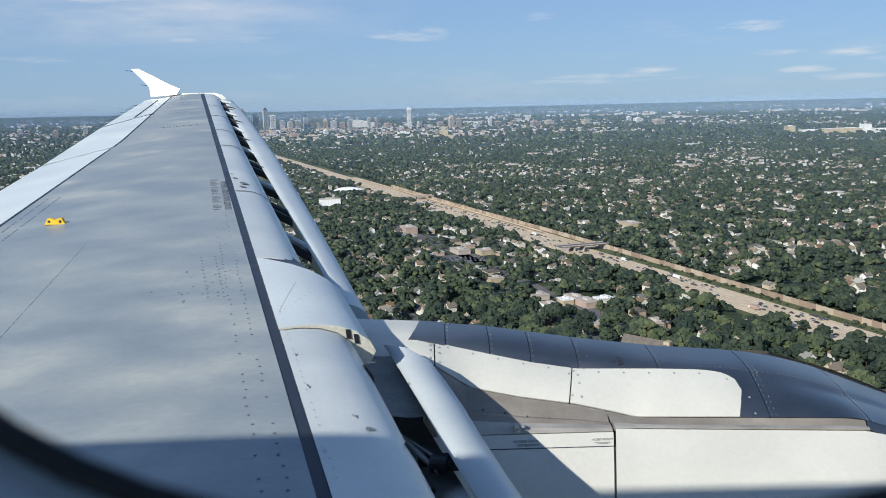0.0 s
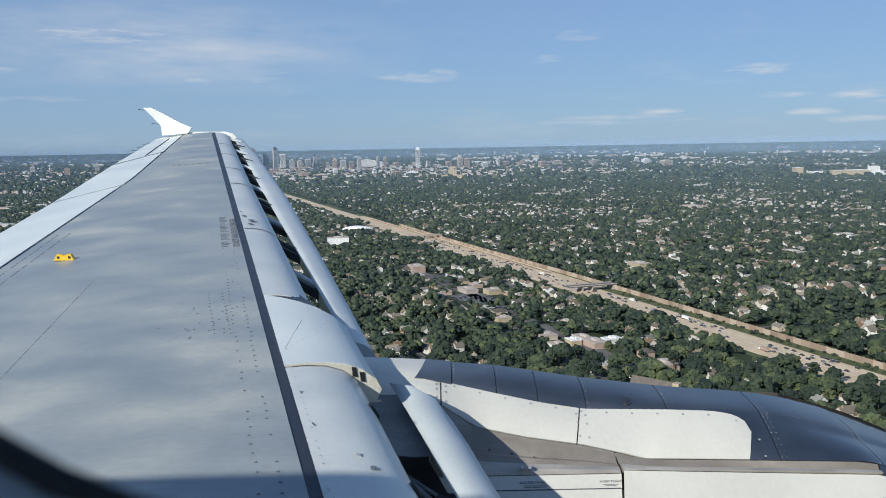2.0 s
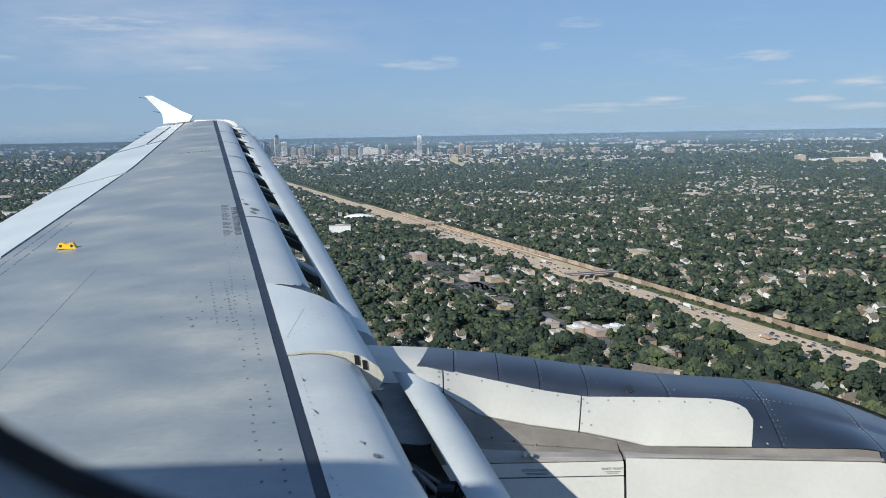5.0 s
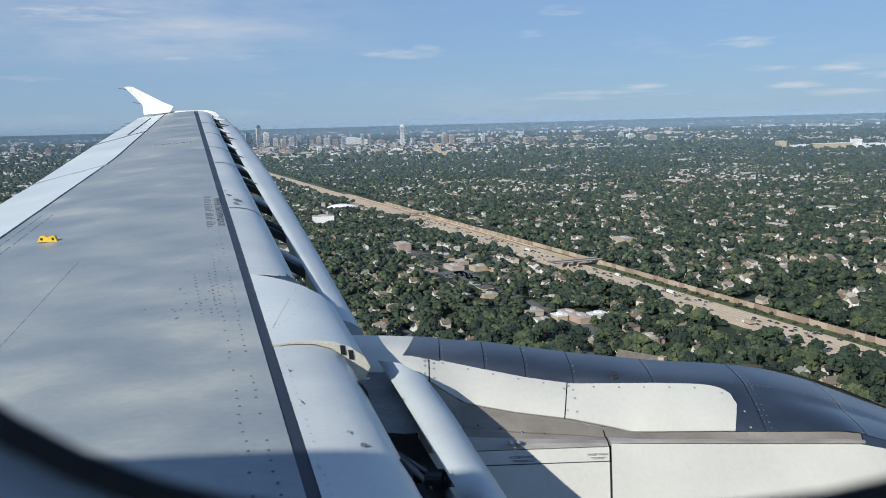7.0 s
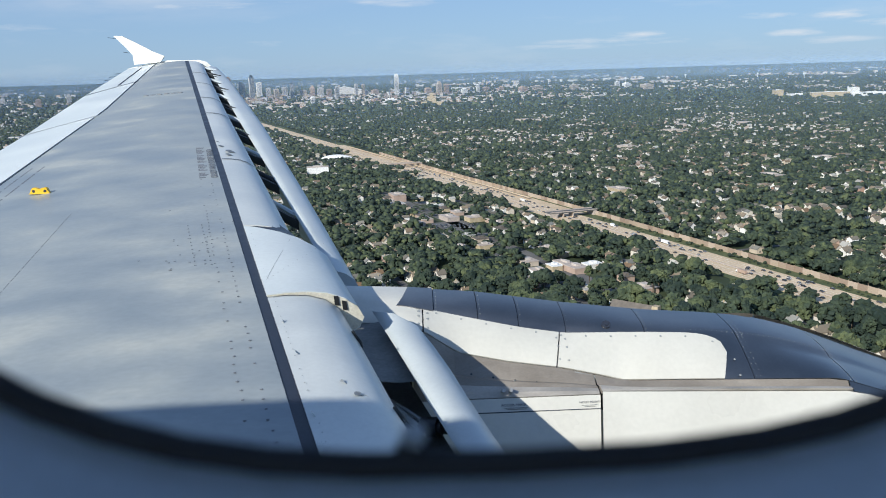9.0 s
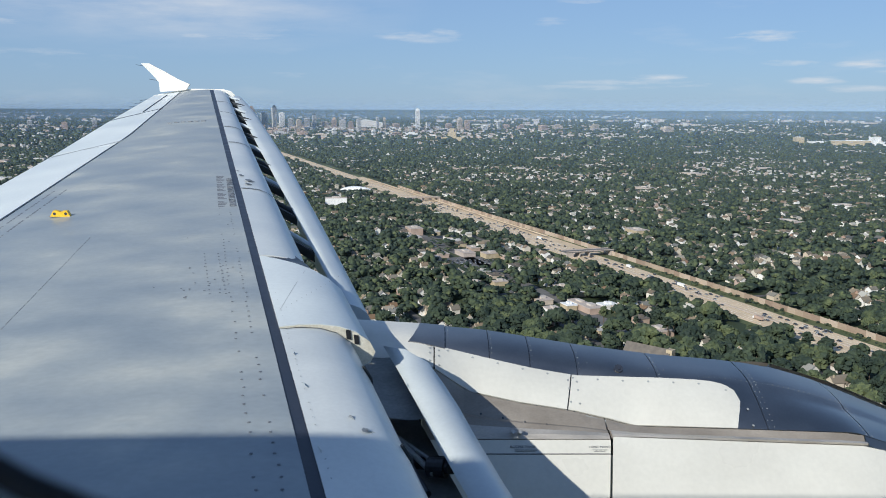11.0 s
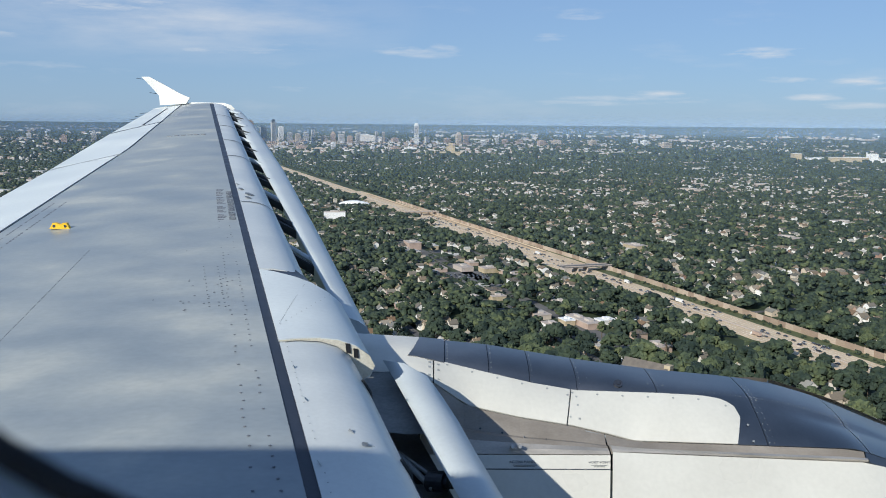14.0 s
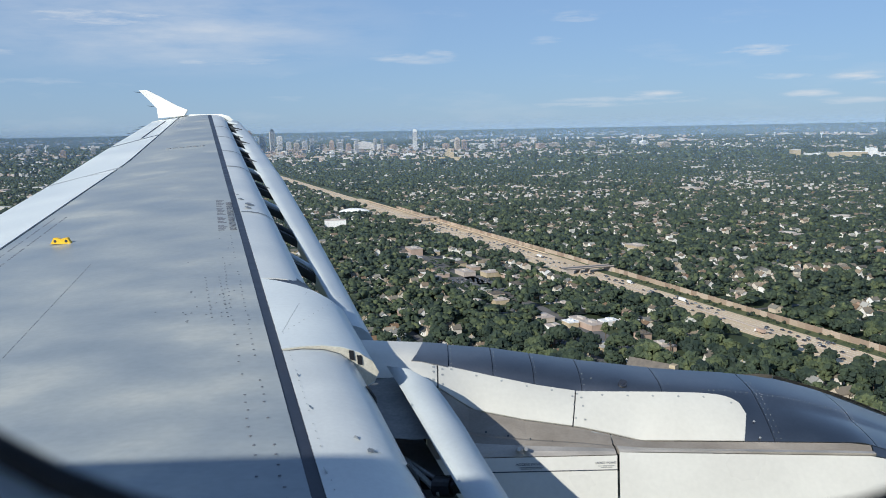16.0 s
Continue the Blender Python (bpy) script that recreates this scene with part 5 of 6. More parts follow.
def scatter(name, xy, models, scale, label):
    place, sc = sites(xy)
    vs, fs, base = [], [], 0
    pick = rng.integers(len(models), size=len(xy))
    turn = rng.uniform(0, 6.28, len(xy))
    grow = scale[0] + (scale[1] - scale[0]) * rng.random(len(xy)) ** 1.5
    tall = rng.uniform(0.6, 1.0, len(xy))
    for i in range(len(xy)):
        v, f = models[pick[i]]
        c, s = math.cos(turn[i]), math.sin(turn[i])
        k = grow[i] * sc[i]
        w = np.empty_like(v)
        w[:, 0] = (c * v[:, 0] - s * v[:, 1]) * k + place[i, 0]
        w[:, 1] = (s * v[:, 0] + c * v[:, 1]) * k + place[i, 1]
        w[:, 2] = v[:, 2] * k * tall[i] + place[i, 2]
        vs.append(w)
        fs.append(f + base)
        base += len(v)
    vs, fs = np.concatenate(vs), np.concatenate(fs)
    me = bpy.data.meshes.new(name)
    me.vertices.add(len(vs))
    me.vertices.foreach_set("co", vs.ravel())
    me.loops.add(fs.size)
    me.loops.foreach_set("vertex_index", fs.ravel().astype(np.int32))
    me.polygons.add(len(fs))
    me.polygons.foreach_set("loop_start", np.arange(0, fs.size, 3, dtype=np.int32))
    me.update(calc_edges=True)
    me.materials.append(M_LEAF)
    return tagged(new(name, me), label, "trees", kind="stuff")


rest = txy[NTREE:]
sh = np.array([along(q, rng.uniform(23.5, 33)) for q in rng.uniform(480, 1080, 150)])
scatter("shrubs", sh, [lumps(6, 30 + k, 1, 2.4, 2.6, (0.36, 0.55)) for k in range(5)], (0.5, 1.2), "low green shrubs on the grass below the sound wall")
dd = rest[:, 1]
scatter("woods", rest[dd < 860], [lumps(26, 40 + k, 1, 6.0, 10.0, (0.26, 0.44)) for k in range(12)], (0.6, 1.65), "dense leafy green trees between the houses")
scatter("woods", rest[(dd >= 860) & (dd < 1250)], [lumps(11, 60 + k, 1, 6.2, 10.0, (0.32, 0.52)) for k in range(12)], (0.55, 1.5), "dense leafy green suburban treetops")
scatter("woods", rest[dd >= 1250], [lumps(5, 70 + k, 1, 6.6, 10.0, (0.42, 0.62)) for k in range(12)], (0.55, 1.4), "dense leafy green suburban treetops farther off")
st = 17.0
gx, gy = np.meshgrid(np.arange(-1800, 2600, st), np.arange(2000, 4200, st))
fxy = np.stack([gx.ravel(), gy.ravel()], 1) + rng.uniform(-7, 7, (gx.size, 2))
fxy = fxy[(np.abs(fxy[:, 0] + 0.0) < 0.62 * fxy[:, 1])]
ls, lt = to_line(fxy)
fxy = fxy[((lt < -34) | (lt > 42)) & (rng.random(len(fxy)) < 0.8)]
scatter("far_woods", fxy, [lumps(2, 80 + k, 1, 13.0, 11) for k in range(8)], (0.8, 1.3), "far green treetops merging into woods")
n = 18000
d = 4100 * (45000 / 4100) ** rng.random(n)
u = rng.uniform(-0.62, 0.62, n)
scatter("far_woods", np.stack([d * u, d], 1), [lumps(1, 90 + k, 1, 34.0, 14) for k in range(6)], (0.8, 1.5), "hazy distant woods towards the horizon")


# ---- special buildings ----
def block(name, x, y, w, d, h, mat, label, category="building", turn=None, roof=None, group=""):
    p, sc = site(x, y)
    root = new(name)
    root.matrix_world = Matrix.Translation(p) @ Matrix.Rotation(ang if turn is None else turn, 4, "Z") @ Matrix.Diagonal((sc, sc, sc, 1))
    tagged(root, label, category, group)
    link_mesh("wall", *box_mesh((-w / 2, -d / 2, 0), (w / 2, d / 2, h)), mat, root)
    if roof:
        link_mesh("roof", *join([box_mesh((-w / 2 - 0.3, -d / 2 - 0.3, h), (w / 2 + 0.3, d / 2 + 0.3, h + 0.8)), box_mesh((-w / 5, -d / 5, h + 0.8), (w / 6, d / 6, h + 2.6))]), roof, root)
    return root


ch = tagged(new("church"), "tan stone church with steep slate roof and gabled front", "church")
ch.matrix_world = Matrix.Translation((*CHURCH, 0)) @ Matrix.Rotation(ang + 0.5, 4, "Z")
(wv, wf), (rv, rf) = gable_house(17, 6.5, 9, 8)
link_mesh("wall", wv, wf, M_STONE, ch)
link_mesh("roof", rv, rf, M_SLATE, ch)
(wv, wf), (rv, rf) = gable_house(9, 4.5, 7.5, 6)
tw = lambda q: [(-y - 8, x - 7, z) for x, y, z in q]
link_mesh("wall", tw(wv), wf, M_STONE, ch)
link_mesh("roof", tw(rv), rf, M_SLATE, ch)
link_mesh("tower", *box_mesh((-19, -3, 0), (-14.5, 2, 17)), M_STONE, ch)
for k in range(5):
    link_mesh("window", *box_mesh((-9 + 5 * k, -6.6, 2.5), (-7.6 + 5 * k, -6.45, 7)), M_GLASSW, ch)
link_mesh("window", *box_mesh((-17.15, -1.2, 4), (-16.98, 1.2, 10)), M_GLASSW, ch)

p, sc = site(*DOME)
dome = tagged(new("sports_dome"), "long white air-supported sports dome", "dome")
dome.matrix_world = Matrix.Translation(p) @ Matrix.Rotation(-0.35, 4, "Z")
rows = []
for k in range(13):
    t = k / 12
    e = math.sin(math.pi * min(max(t, 0.02), 0.98)) ** 0.4
    rows.append([(-36 + 72 * t, 19 * e * math.cos(a), 9.5 * e * math.sin(a) ** 0.7) for a in np.linspace(math.pi, 0, 13)])
sheet(rows, M_DOME, "membrane", dome)
block("apartment_block", *APT, 40, 18, 16, M_DOME, "white flat-roofed apartment block among trees", turn=0.1, roof=M_FLAT)
block("parking_lot", *PARK, 75, 42, 0.3, M_STREET, "asphalt parking lot with parked cars", "parking lot", roof=None)
for k, (dx, dy, w, d) in enumerate(((-38, 40, 22, 14), (-8, 48, 30, 16), (24, 36, 18, 22), (46, 18, 24, 14), (-50, 8, 16, 20), (48, -10, 14, 12))):
    x, y = PARK + np.array([dx, dy])
    block("shop", x, y, w, d, 4.5 + 0.5 * (k % 3), (M_TOWER_C, M_FLAT, M_STONE)[k % 3], "low flat-roofed shop beside the parking lot", turn=ang + 0.03 * k, roof=M_FLAT)
for k, (dx, dy, w, d) in enumerate(((-36, -8, 18, 12), (-20, 6, 14, 10), (-2, -4, 22, 14), (16, 10, 12, 16), (26, -8, 20, 10), (34, 6, 14, 12), (-8, 18, 26, 10))):
    x, y = STRIP + np.array([dx, dy])
    block("shop", x, y, w, d, 4.0 + 0.7 * (k % 3), (M_TOWER_D, M_STONE, M_TOWER_C)[k % 3], "low flat-roofed commercial building among trees", turn=ang + 0.02 * k, roof=M_DOME if k % 2 else M_FLAT)

ribbon("avenue", 700, 1460, AVE - 7, AVE + 7, 0.3, M_STREET, "grey asphalt shopping avenue between low shops")
for k in range(46):
    s_at, side = 750 + 14.6 * k + rng.uniform(-3, 3), (-1 if k % 2 else 1)
    x, y = along(s_at, AVE + side * rng.uniform(17, 27))
    if np.hypot(*(np.array([x, y]) - PARK)) < 62 or np.hypot(*(np.array([x, y]) - STRIP)) < 40:
        continue
    if k % 5 == 3:
        block("parking_lot", x, y, 26, 20, 0.4, M_STREET, "small asphalt parking lot beside the shops", "parking lot")
        continue
    m = (M_TOWER_D, M_STONE, M_TOWER_C, M_FLAT, M_TOWER_F)[int(rng.integers(5))]
    block("shop", x, y, rng.uniform(11, 22), rng.uniform(9, 16), rng.uniform(3.8, 5.5), m, "low flat-roofed shop on the avenue among trees", roof=(M_FLAT, M_TOWER_A, M_SLATE)[k % 3], group="shops on the avenue")

# skyline: bearing (x over y), width, height, material, roof form; all about 7.5 km off
SKYLINE = [(-0.232, 88, 232, M_TOWER_B, "flat"), (-0.2135, 74, 238, M_TOWER_E, "step"), (-0.1985, 84, 180, M_TOWER_B, "slope"), (-0.187, 62, 250, M_TOWER_B, "step"), (-0.1785, 66, 190, M_TOWER_D, "flat"), (-0.168, 60, 128, M_TOWER_A, "flat"), (-0.159, 58, 118, M_TOWER_F, "flat"), (-0.1495, 62, 132, M_TOWER_A, "flat"), (-0.141, 46, 165, M_TOWER_B, "step"),
           (-0.247, 92, 192, M_TOWER_F, "flat"), (-0.257, 80, 150, M_TOWER_A, "flat"), (-0.268, 70, 100, M_TOWER_C, "flat"), (-0.225, 60, 120, M_TOWER_D, "flat"), (-0.206, 90, 95, M_TOWER_D, "flat"), (-0.285, 110, 128, M_TOWER_B, "flat"), (-0.303, 60, 92, M_TOWER_A, "flat"), (-0.322, 56, 118, M_TOWER_F, "flat"), (-0.338, 50, 112, M_TOWER_F, "flat"), (-0.365, 64, 88, M_TOWER_D, "flat"), (-0.395, 58, 100, M_TOWER_A, "step"), (-0.43, 70, 82, M_TOWER_C, "flat"), (-0.47, 60, 90, M_TOWER_A, "flat"),
           (-0.1285, 80, 84, M_TOWER_F, "flat"), (-0.118, 64, 110, M_TOWER_C, "step"), (-0.1085, 78, 108, M_TOWER_A, "flat"), (-0.0985, 60, 96, M_TOWER_C, "flat"), (-0.0895, 44, 128, M_TOWER_A, "flat"), (-0.0675, 36, 140, M_TOWER_A, "flat"), (-0.0595, 34, 132, M_TOWER_F, "flat"), (-0.021, 50, 222, M_TOWER_D, "taper"), (-0.009, 44, 98, M_TOWER_B, "flat"),
           (-0.046, 90, 64, M_TOWER_C, "flat"), (0.028, 66, 118, M_TOWER_F, "step"), (0.0365, 60, 112, M_TOWER_C, "flat"), (0.015, 80, 66, M_TOWER_C, "flat"), (0.057, 70, 62, M_TOWER_D, "flat"), (0.073, 40, 92, M_TOWER_D, "flat"), (0.082, 80, 56, M_TOWER_C, "flat"), (0.10, 60, 60, M_TOWER_C, "flat"), (0.125, 90, 66, M_TOWER_C, "flat"), (0.142, 110, 60, M_TOWER_F, "flat"), (0.185, 84, 70, M_TOWER_F, "flat"), (0.235, 60, 74, M_TOWER_D, "flat"), (0.246, 90, 66, M_TOWER_D, "flat"), (0.27, 130, 52, M_TOWER_F, "flat")]
NEAR_BLOCKS = [(-0.118, 5600, 40, 66, M_TOWER_D), (-0.072, 5500, 36, 58, M_TOWER_D), (-0.155, 5700, 90, 34, M_TOWER_C), (-0.135, 5500, 120, 28, M_TOWER_F), (-0.18, 5900, 110, 30, M_TOWER_A), (-0.028, 5300, 100, 44, M_TOWER_D), (-0.045, 5600, 80, 36, M_TOWER_C)]
WORDS = {"tower_stone": "grey stone city tower in haze", "tower_glass": "dark blue glass city tower in haze", "tower_brick": "brown brick city building in haze", "tower_white": "pale concrete city building in haze", "tower_bronze": "bronze-brown city tower in haze", "tower_sand": "sand-coloured city tower in haze"}


def ring_box(w, d, z0, z1):
    return box_mesh((-w / 2, -d / 2, z0), (w / 2, d / 2, z1))


def tower(u, y, w, h, m, form):
    """A city tower: shaft, window bands proud of it, and its own roof form."""
    w, d, h = w * 0.66, w * 0.55, h * 0.76
    root = block("tower" if h > 100 else "office_building", u * y, y, w, d, h, m, WORDS[m.name], "tower" if h > 100 else "building", 0.25 + 0.1 * (w % 3), group="city skyline")
    if form == "step":
        top = [ring_box(w * 0.72, d * 0.72, h, h + 12), ring_box(w * 0.45, d * 0.45, h + 12, h + 22)]
    elif form == "slope":
        top = [prism([(-w / 2, -d / 2, h), (w / 2, -d / 2, h), (-w / 2, -d / 2, h + 24)], (0, d, 0))]
    elif form == "taper":
        top = [ring_box(w * 0.86, d * 0.86, h, h + 10), ring_box(w * 0.62, d * 0.62, h + 10, h + 18)]
    else:
        top = [ring_box(w + 0.8, d + 0.8, h - 1, h + 1.5), ring_box(w * 0.5, d * 0.5, h + 1.5, h + 7)]
    link_mesh("crown", *join(top), m, root)
    if m is not M_TOWER_B:
        bands = [ring_box(w + 1.0, d + 1.0, z, z + 3.0) for z in np.arange(6, h - 4, 8.5)]
        tagged(link_mesh("window_band", *join(bands), M_GLASSW, root), kind="stuff")
    else:
        fins = [box_mesh((x - 0.8, -d / 2 - 0.8, 4), (x + 0.8, d / 2 + 0.8, h)) for x in np.linspace(-w / 2, w / 2, 7)]
        tagged(link_mesh("mullion", *join(fins), M_TOWER_A, root), kind="stuff")


for u, w, h, m, form in SKYLINE:
    tower(u, 7500 + 400 * math.sin(90 * u), w, h, m, form)
for u, y, w, h, m in NEAR_BLOCKS:
    tower(u, y, w, h, m, "flat")
far_blocks = {}
for k in range(420):
    u, y = rng.choice([rng.normal(-0.15, 0.07), rng.normal(0.03, 0.05), rng.uniform(-0.55, 0.30)], p=[0.45, 0.2, 0.35]), rng.uniform(6000, 8600)
    w, d, h = rng.uniform(13, 44), rng.uniform(14, 30), rng.uniform(10, 36) * (1.2 if abs(u + 0.19) < 0.05 else 0.9 if u < 0.02 else 0.7)
    m = (M_TOWER_A, M_TOWER_C, M_TOWER_D, M_TOWER_C, M_TOWER_F, M_TOWER_B)[int(rng.integers(6))]
    turn = rng.uniform(-0.3, 0.3)
    bands = join([box_mesh((-w / 2 - 0.4, -d / 2 - 0.4, z), (w / 2 + 0.4, d / 2 + 0.4, z + 2.6)) for z in np.arange(5, h - 3, 7.0)])
    if k < 235:
        root = block("office_building", u * y, y, w, d, h, m, "mid-rise city block in the hazy distance", "building", turn, group="city skyline")
        tagged(link_mesh("window_band", *bands, M_GLASSW, root), kind="stuff")
        continue
    p, sc = site(u * y, y)
    mt = Matrix.Translation(p) @ Matrix.Rotation(turn, 4, "Z") @ Matrix.Diagonal((sc, sc, sc, 1))
    for mesh, mat in ((box_mesh((-w / 2, -d / 2, 0), (w / 2, d / 2, h)), m), (bands, M_GLASSW)):
        far_blocks.setdefault(mat, []).append(([tuple(mt @ Vector(q)) for q in mesh[0]], mesh[1]))
far_city = tagged(new("far_city_blocks"), "many small city blocks in the hazy distance", "buildings", kind="stuff")
for mat, pieces in far_blocks.items():
    tagged(link_mesh("window_bands" if mat is M_GLASSW else "wall", *join(pieces), mat, far_city), kind="stuff")
# stadium with its tilted roof
p, sc = site(-740 + 150, 8000)
stad = tagged(new("stadium"), "large stadium with pale sloping faceted roof", "stadium")
stad.matrix_world = Matrix.Translation(p) @ Matrix.Diagonal((sc, sc, sc, 1))
v, f = prism([(-150, 0, 0), (150, 0, 0), (150, 0, 40), (-70, 0, 82), (-150, 0, 60)], (0, 120, 0))
link_mesh("wall", v, f, M_TOWER_A, stad)
v, f = prism([(-152, -3, 60), (-70, -3, 83), (152, -3, 41), (152, -3, 44), (-70, -3, 87), (-152, -3, 64)], (0, 126, 0))
link_mesh("roof", v, f, M_TOWER_D, stad)
# tan brick hospital with stepped tower, and the long pale hangar building
hosp = block("hospital", 60, 5000, 230, 40, 22, M_STONE, "long tan brick complex with stepped central tower", turn=0.0)
link_mesh("tower", *join([box_mesh((10, -15, 22), (60, 15, 52)), box_mesh((24, -10, 52), (46, 10, 72))]), M_STONE, hosp)
for k, (x, w, h) in enumerate(((1890, 40, 44), (2010, 130, 22), (2190, 260, 26), (2290, 40, 44), (2390, 150, 20))):
    block("hangar", x, 4450, w, 50, h, M_STONE if k in (0, 2) else M_TOWER_D, "long pale airport building far off", turn=0.0, roof=M_TOWER_D)


for x, y, w, d, h, m, words in ((293, 1222, 34, 20, 9, M_STONE, "tan brick school building among trees"), (-31, 1229, 30, 18, 10, M_TOWER_C, "red-brown brick school building among trees"), (40, 843, 14, 12, 8, M_DOME, "white two-storey house-like office among trees"),
                                (560, 1330, 46, 22, 8, M_TOWER_C, "long brown brick school among trees"), (470, 1900, 60, 24, 9, M_FLAT, "long pale flat-roofed school among trees"), (700, 2300, 70, 30, 12, M_TOWER_F, "tan flat-roofed hall among trees"), (250, 2500, 60, 26, 10, M_DOME, "white flat-roofed hall among trees"), (760, 1560, 44, 26, 8, M_DOME, "white flat-roofed store among trees")):
    block("school" if "school" in words else "hall", x, y, w, d, h, m, words, roof=M_FLAT)




def water_tower(x, y, high, rad):
    """A white water tower: a bulb-shaped tank on a flared column."""
    p, sc = site(x, y)
    root = new("water_tower")
    root.matrix_world = Matrix.Translation(p) @ Matrix.Diagonal((sc, sc, sc, 1))
    tagged(root, "white water tower above far hazy woods", "water tower", "water towers on the horizon")
    for nm, prof in (("column", [(rad * 0.45, 0), (rad * 0.22, high * 0.25), (rad * 0.2, high * 0.62), (rad * 0.4, high * 0.72)]), ("tank", [(rad * 0.4, high * 0.7), (rad * 0.9, high * 0.78), (rad, high * 0.86), (rad * 0.85, high * 0.95), (rad * 0.3, high), (0.2, high)])):
        sheet([[(r * math.cos(a), r * math.sin(a), z) for a in np.linspace(0, 2 * math.pi, 17)[:-1]] for r, z in prof], M_DOME, nm, root, closed=True)


for u, y in ((0.075, 10500), (0.155, 11500), (0.245, 11000), (0.315, 12500), (0.40, 11800), (0.455, 9800), (0.52, 12500), (-0.45, 10000)):
    water_tower(u * y, y, 62, 17)


# ---- cars ----
def car_model():
    root = new("car")
    side = [(-2.25, 0.35), (2.2, 0.35), (2.3, 0.75), (1.3, 0.95), (-2.1, 1.0), (-2.3, 0.8)]
    link_mesh("body", *prism([(x, -0.9, z) for x, z in side], (0, 1.8, 0)), M_PAINT, root)
    cab = [(1.2, 0.95), (0.5, 1.45), (-1.2, 1.48), (-1.9, 0.98)]
    link_mesh("cabin", *prism([(x, -0.8, z) for x, z in cab], (0, 1.6, 0)), M_GLASSW, root)
    link_mesh("roof", *box_mesh((-1.15, -0.72, 1.46), (0.45, 0.72, 1.53)), M_PAINT, root)
    for x in (-1.4, 1.4):
        for y in (-0.92, 0.72):
            link_mesh("wheel", *rod((x, y, 0.33), (x, y + 0.2, 0.33), 0.33, 10), M_TYRE, root)
    return root


def truck_model(long, box_mat):
    root = new("truck")
    link_mesh("cargo_box", *box_mesh((-long / 2, -1.25, 1.0), (long / 2 - 2.4, 1.25, 3.7)), box_mat, root)
    nose = [(long / 2 - 2.2, 0.5), (long / 2, 0.5), (long / 2, 1.6), (long / 2 - 0.7, 2.7), (long / 2 - 2.2, 2.8)]
    link_mesh("cab", *prism([(x, -1.15, z) for x, z in nose], (0, 2.3, 0)), M_TOWER_D, root)
    link_mesh("windscreen", *prism([(long / 2 - 0.02, -1.0, 1.65), (long / 2 - 0.66, -1.0, 2.65), (long / 2 - 0.60, -1.0, 2.68), (long / 2 + 0.04, -1.0, 1.68)], (0, 2.0, 0)), M_GLASSW, root)
    link_mesh("chassis", *box_mesh((-long / 2, -0.6, 0.6), (long / 2 - 0.4, 0.6, 0.98)), M_TYRE, root)
    for x in (-long / 2 + 1.3, -long / 2 + 2.6, long / 2 - 1.2):
        for y in (-1.2, 0.9):
            link_mesh("wheel", *rod((x, y, 0.5), (x, y + 0.3, 0.5), 0.5, 10), M_TYRE, root)
    return root


for s_at, lane, long, m, words in ((900, 7.5, 12, M_DOME, "white box truck driving on the motorway"), (1010, 12, 9, M_DOME, "short white delivery truck on the motorway"), (1240, 7.5, 14, M_TOWER_D, "long pale truck driving on the motorway"), (760, -10.8, 12, M_TOWER_C, "dark red bus-like truck on the motorway"), (1420, -15.2, 13, M_DOME, "white box truck driving on the motorway")):
    tr = truck_model(long, m)
    tr.matrix_world = Matrix.Translation((*along(s_at, lane), 0.5)) @ Matrix.Rotation(ang + (math.pi if lane > 0 else 0), 4, "Z")
    tagged(tr, words, "truck", "trucks on the motorway")
auto = car_model()
for lane, n, way in ((-19.5, 18, 1), (-15.2, 20, 1), (-10.8, 22, 1), (-6, 14, 1), (3, 40, -1), (7.5, 44, -1), (12, 40, -1), (16.5, 32, -1)):
    for s in np.sort(rng.uniform(560, 1750, n)):
        xy = along(s, lane + rng.normal(0, 0.2))
        c = copy_thing(auto, Matrix.Translation((*xy, 0.5)) @ Matrix.Rotation(ang + (math.pi if way < 0 else 0), 4, "Z"))
        tagged(c, "small passenger car driving on the motorway", "car", "cars on the motorway")
for k in range(36):
    x, y = PARK + np.array([-30 + 5.4 * (k % 12), -12 + 11 * (k // 12)]) + rng.normal(0, 0.4, 2)
    c = copy_thing(auto, Matrix.Translation((x, y, 0.3)) @ Matrix.Rotation(ang, 4, "Z"))
    tagged(c, "small passenger car parked on the lot", "car", "cars on the parking lot")
for c in list(auto.children):
    bpy.data.objects.remove(c)
bpy.data.objects.remove(auto)

# ---- thin summer haze over the far country, imitated by layers of tinted sheets ----
def unsqueeze(r):
    """True ground distance of a place r metres off on the model."""
    return r if r < 2000 else 2000 - 2850 * math.log(1 - (r - 2000) / 2850)


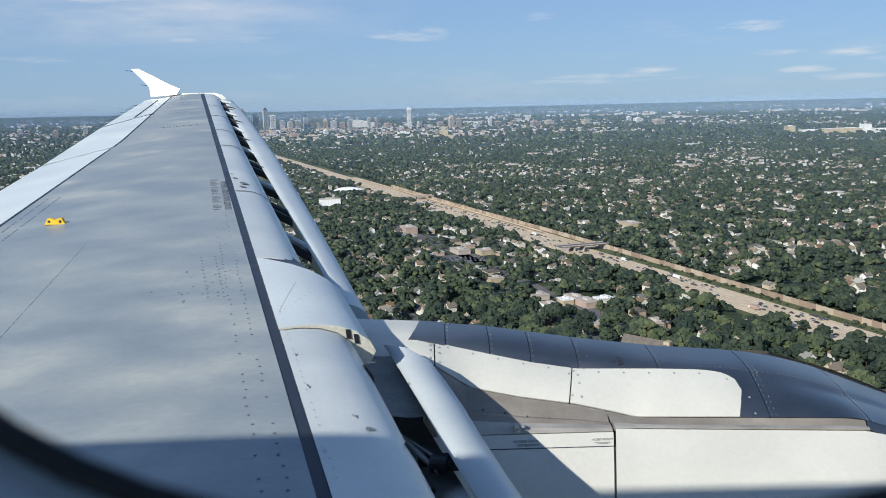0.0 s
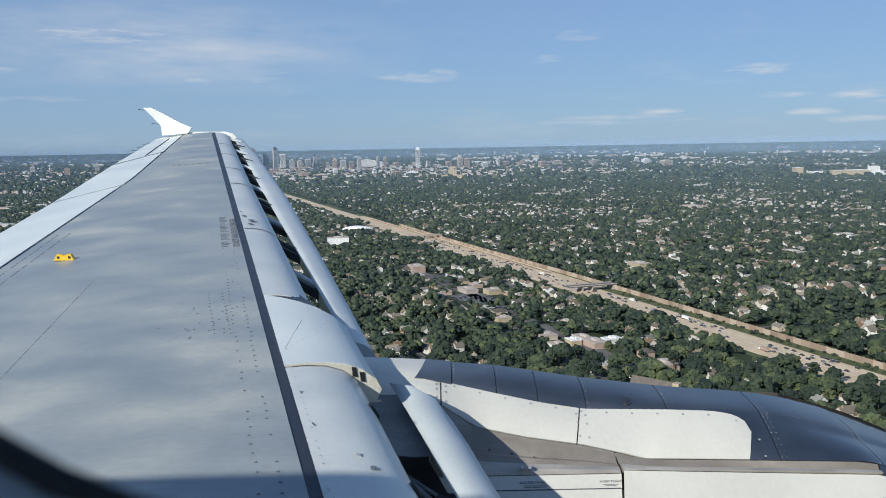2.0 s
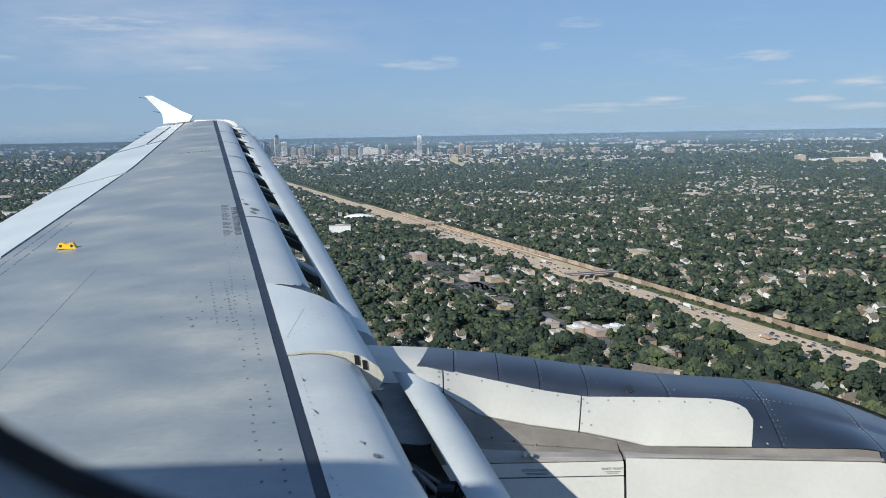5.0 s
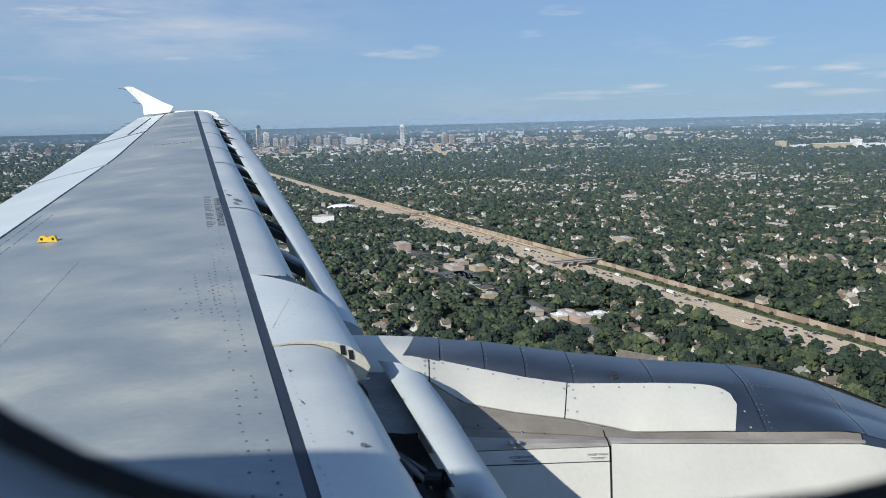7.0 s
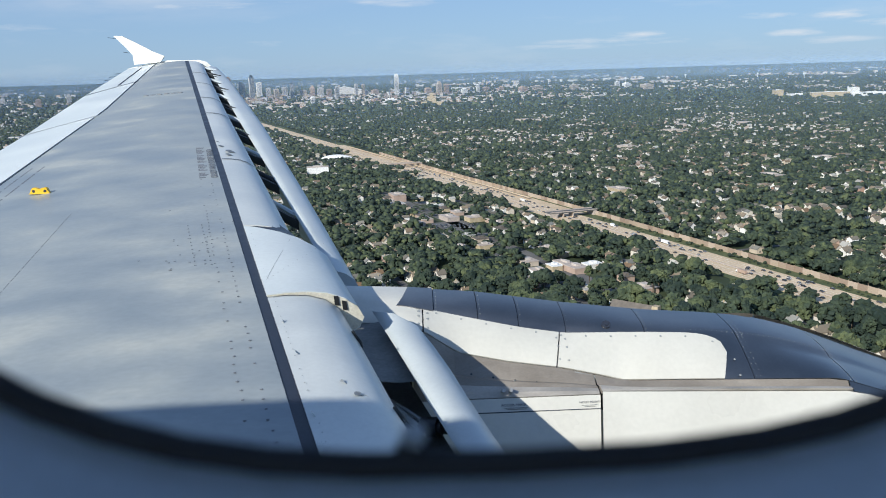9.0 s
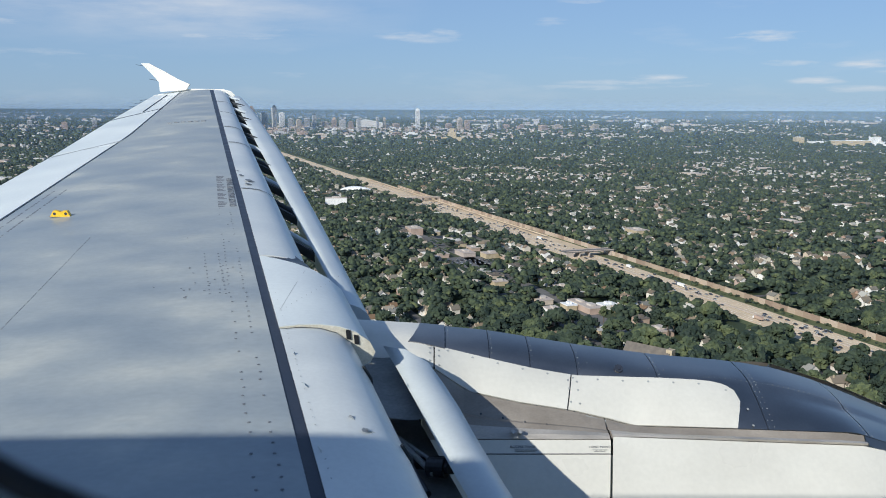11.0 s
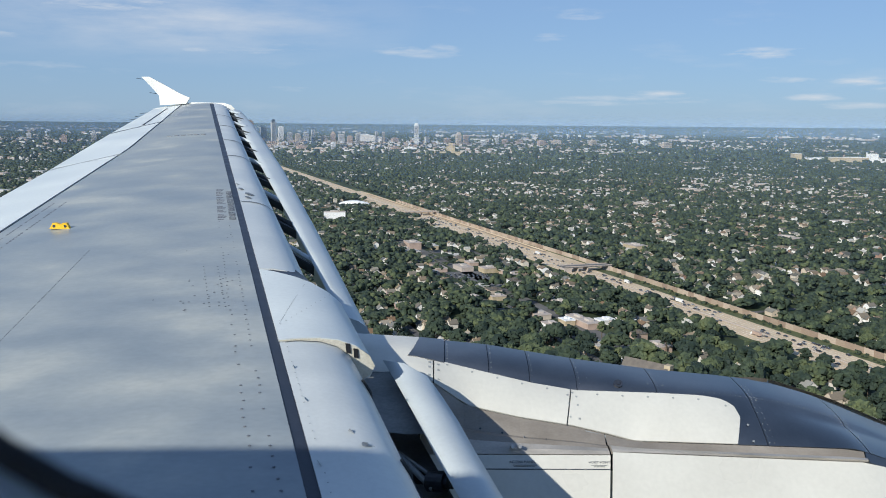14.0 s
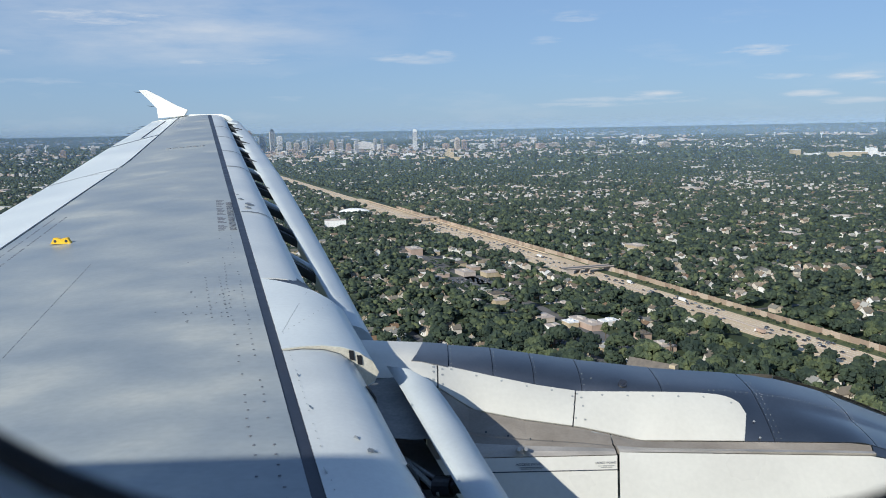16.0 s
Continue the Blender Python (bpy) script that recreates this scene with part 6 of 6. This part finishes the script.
# one upright see-through wall; its blue diffuse colour imitates haze behind it
def haze_layer(r, r_next, alpha, top):
    m = bpy.data.materials.new("haze_tint")
    m.use_nodes = True
    n, l = m.node_tree.nodes, m.node_tree.links
    n.clear()
    co = n.new("ShaderNodeTexCoord")
    sep = n.new("ShaderNodeSeparateXYZ")
    l.new(co.outputs["Object"], sep.inputs[0])
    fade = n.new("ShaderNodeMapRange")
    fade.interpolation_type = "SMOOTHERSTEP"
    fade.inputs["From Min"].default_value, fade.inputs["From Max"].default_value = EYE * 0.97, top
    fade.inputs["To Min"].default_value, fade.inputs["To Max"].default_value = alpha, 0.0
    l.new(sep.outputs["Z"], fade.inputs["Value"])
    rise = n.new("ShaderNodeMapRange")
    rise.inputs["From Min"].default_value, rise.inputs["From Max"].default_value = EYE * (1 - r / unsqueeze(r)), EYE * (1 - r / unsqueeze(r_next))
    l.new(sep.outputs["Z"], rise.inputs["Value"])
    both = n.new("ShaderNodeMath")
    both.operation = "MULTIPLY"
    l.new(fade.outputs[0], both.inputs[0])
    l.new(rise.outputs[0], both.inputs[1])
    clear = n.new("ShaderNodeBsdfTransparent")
    haze_blue = n.new("ShaderNodeBsdfDiffuse")
    haze_blue.inputs["Color"].default_value = (0.29, 0.43, 0.61, 1)
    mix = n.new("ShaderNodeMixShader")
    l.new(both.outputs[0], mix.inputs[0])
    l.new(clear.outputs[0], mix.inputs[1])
    l.new(haze_blue.outputs[0], mix.inputs[2])
    out = n.new("ShaderNodeOutputMaterial")
    l.new(mix.outputs[0], out.inputs[0])
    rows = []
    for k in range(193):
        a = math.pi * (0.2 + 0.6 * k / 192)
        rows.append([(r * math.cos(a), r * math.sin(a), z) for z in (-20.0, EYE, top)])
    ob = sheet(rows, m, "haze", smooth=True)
    tagged(ob, "see-through bluish sheet imitating summer haze over far country", "haze", kind="structure")


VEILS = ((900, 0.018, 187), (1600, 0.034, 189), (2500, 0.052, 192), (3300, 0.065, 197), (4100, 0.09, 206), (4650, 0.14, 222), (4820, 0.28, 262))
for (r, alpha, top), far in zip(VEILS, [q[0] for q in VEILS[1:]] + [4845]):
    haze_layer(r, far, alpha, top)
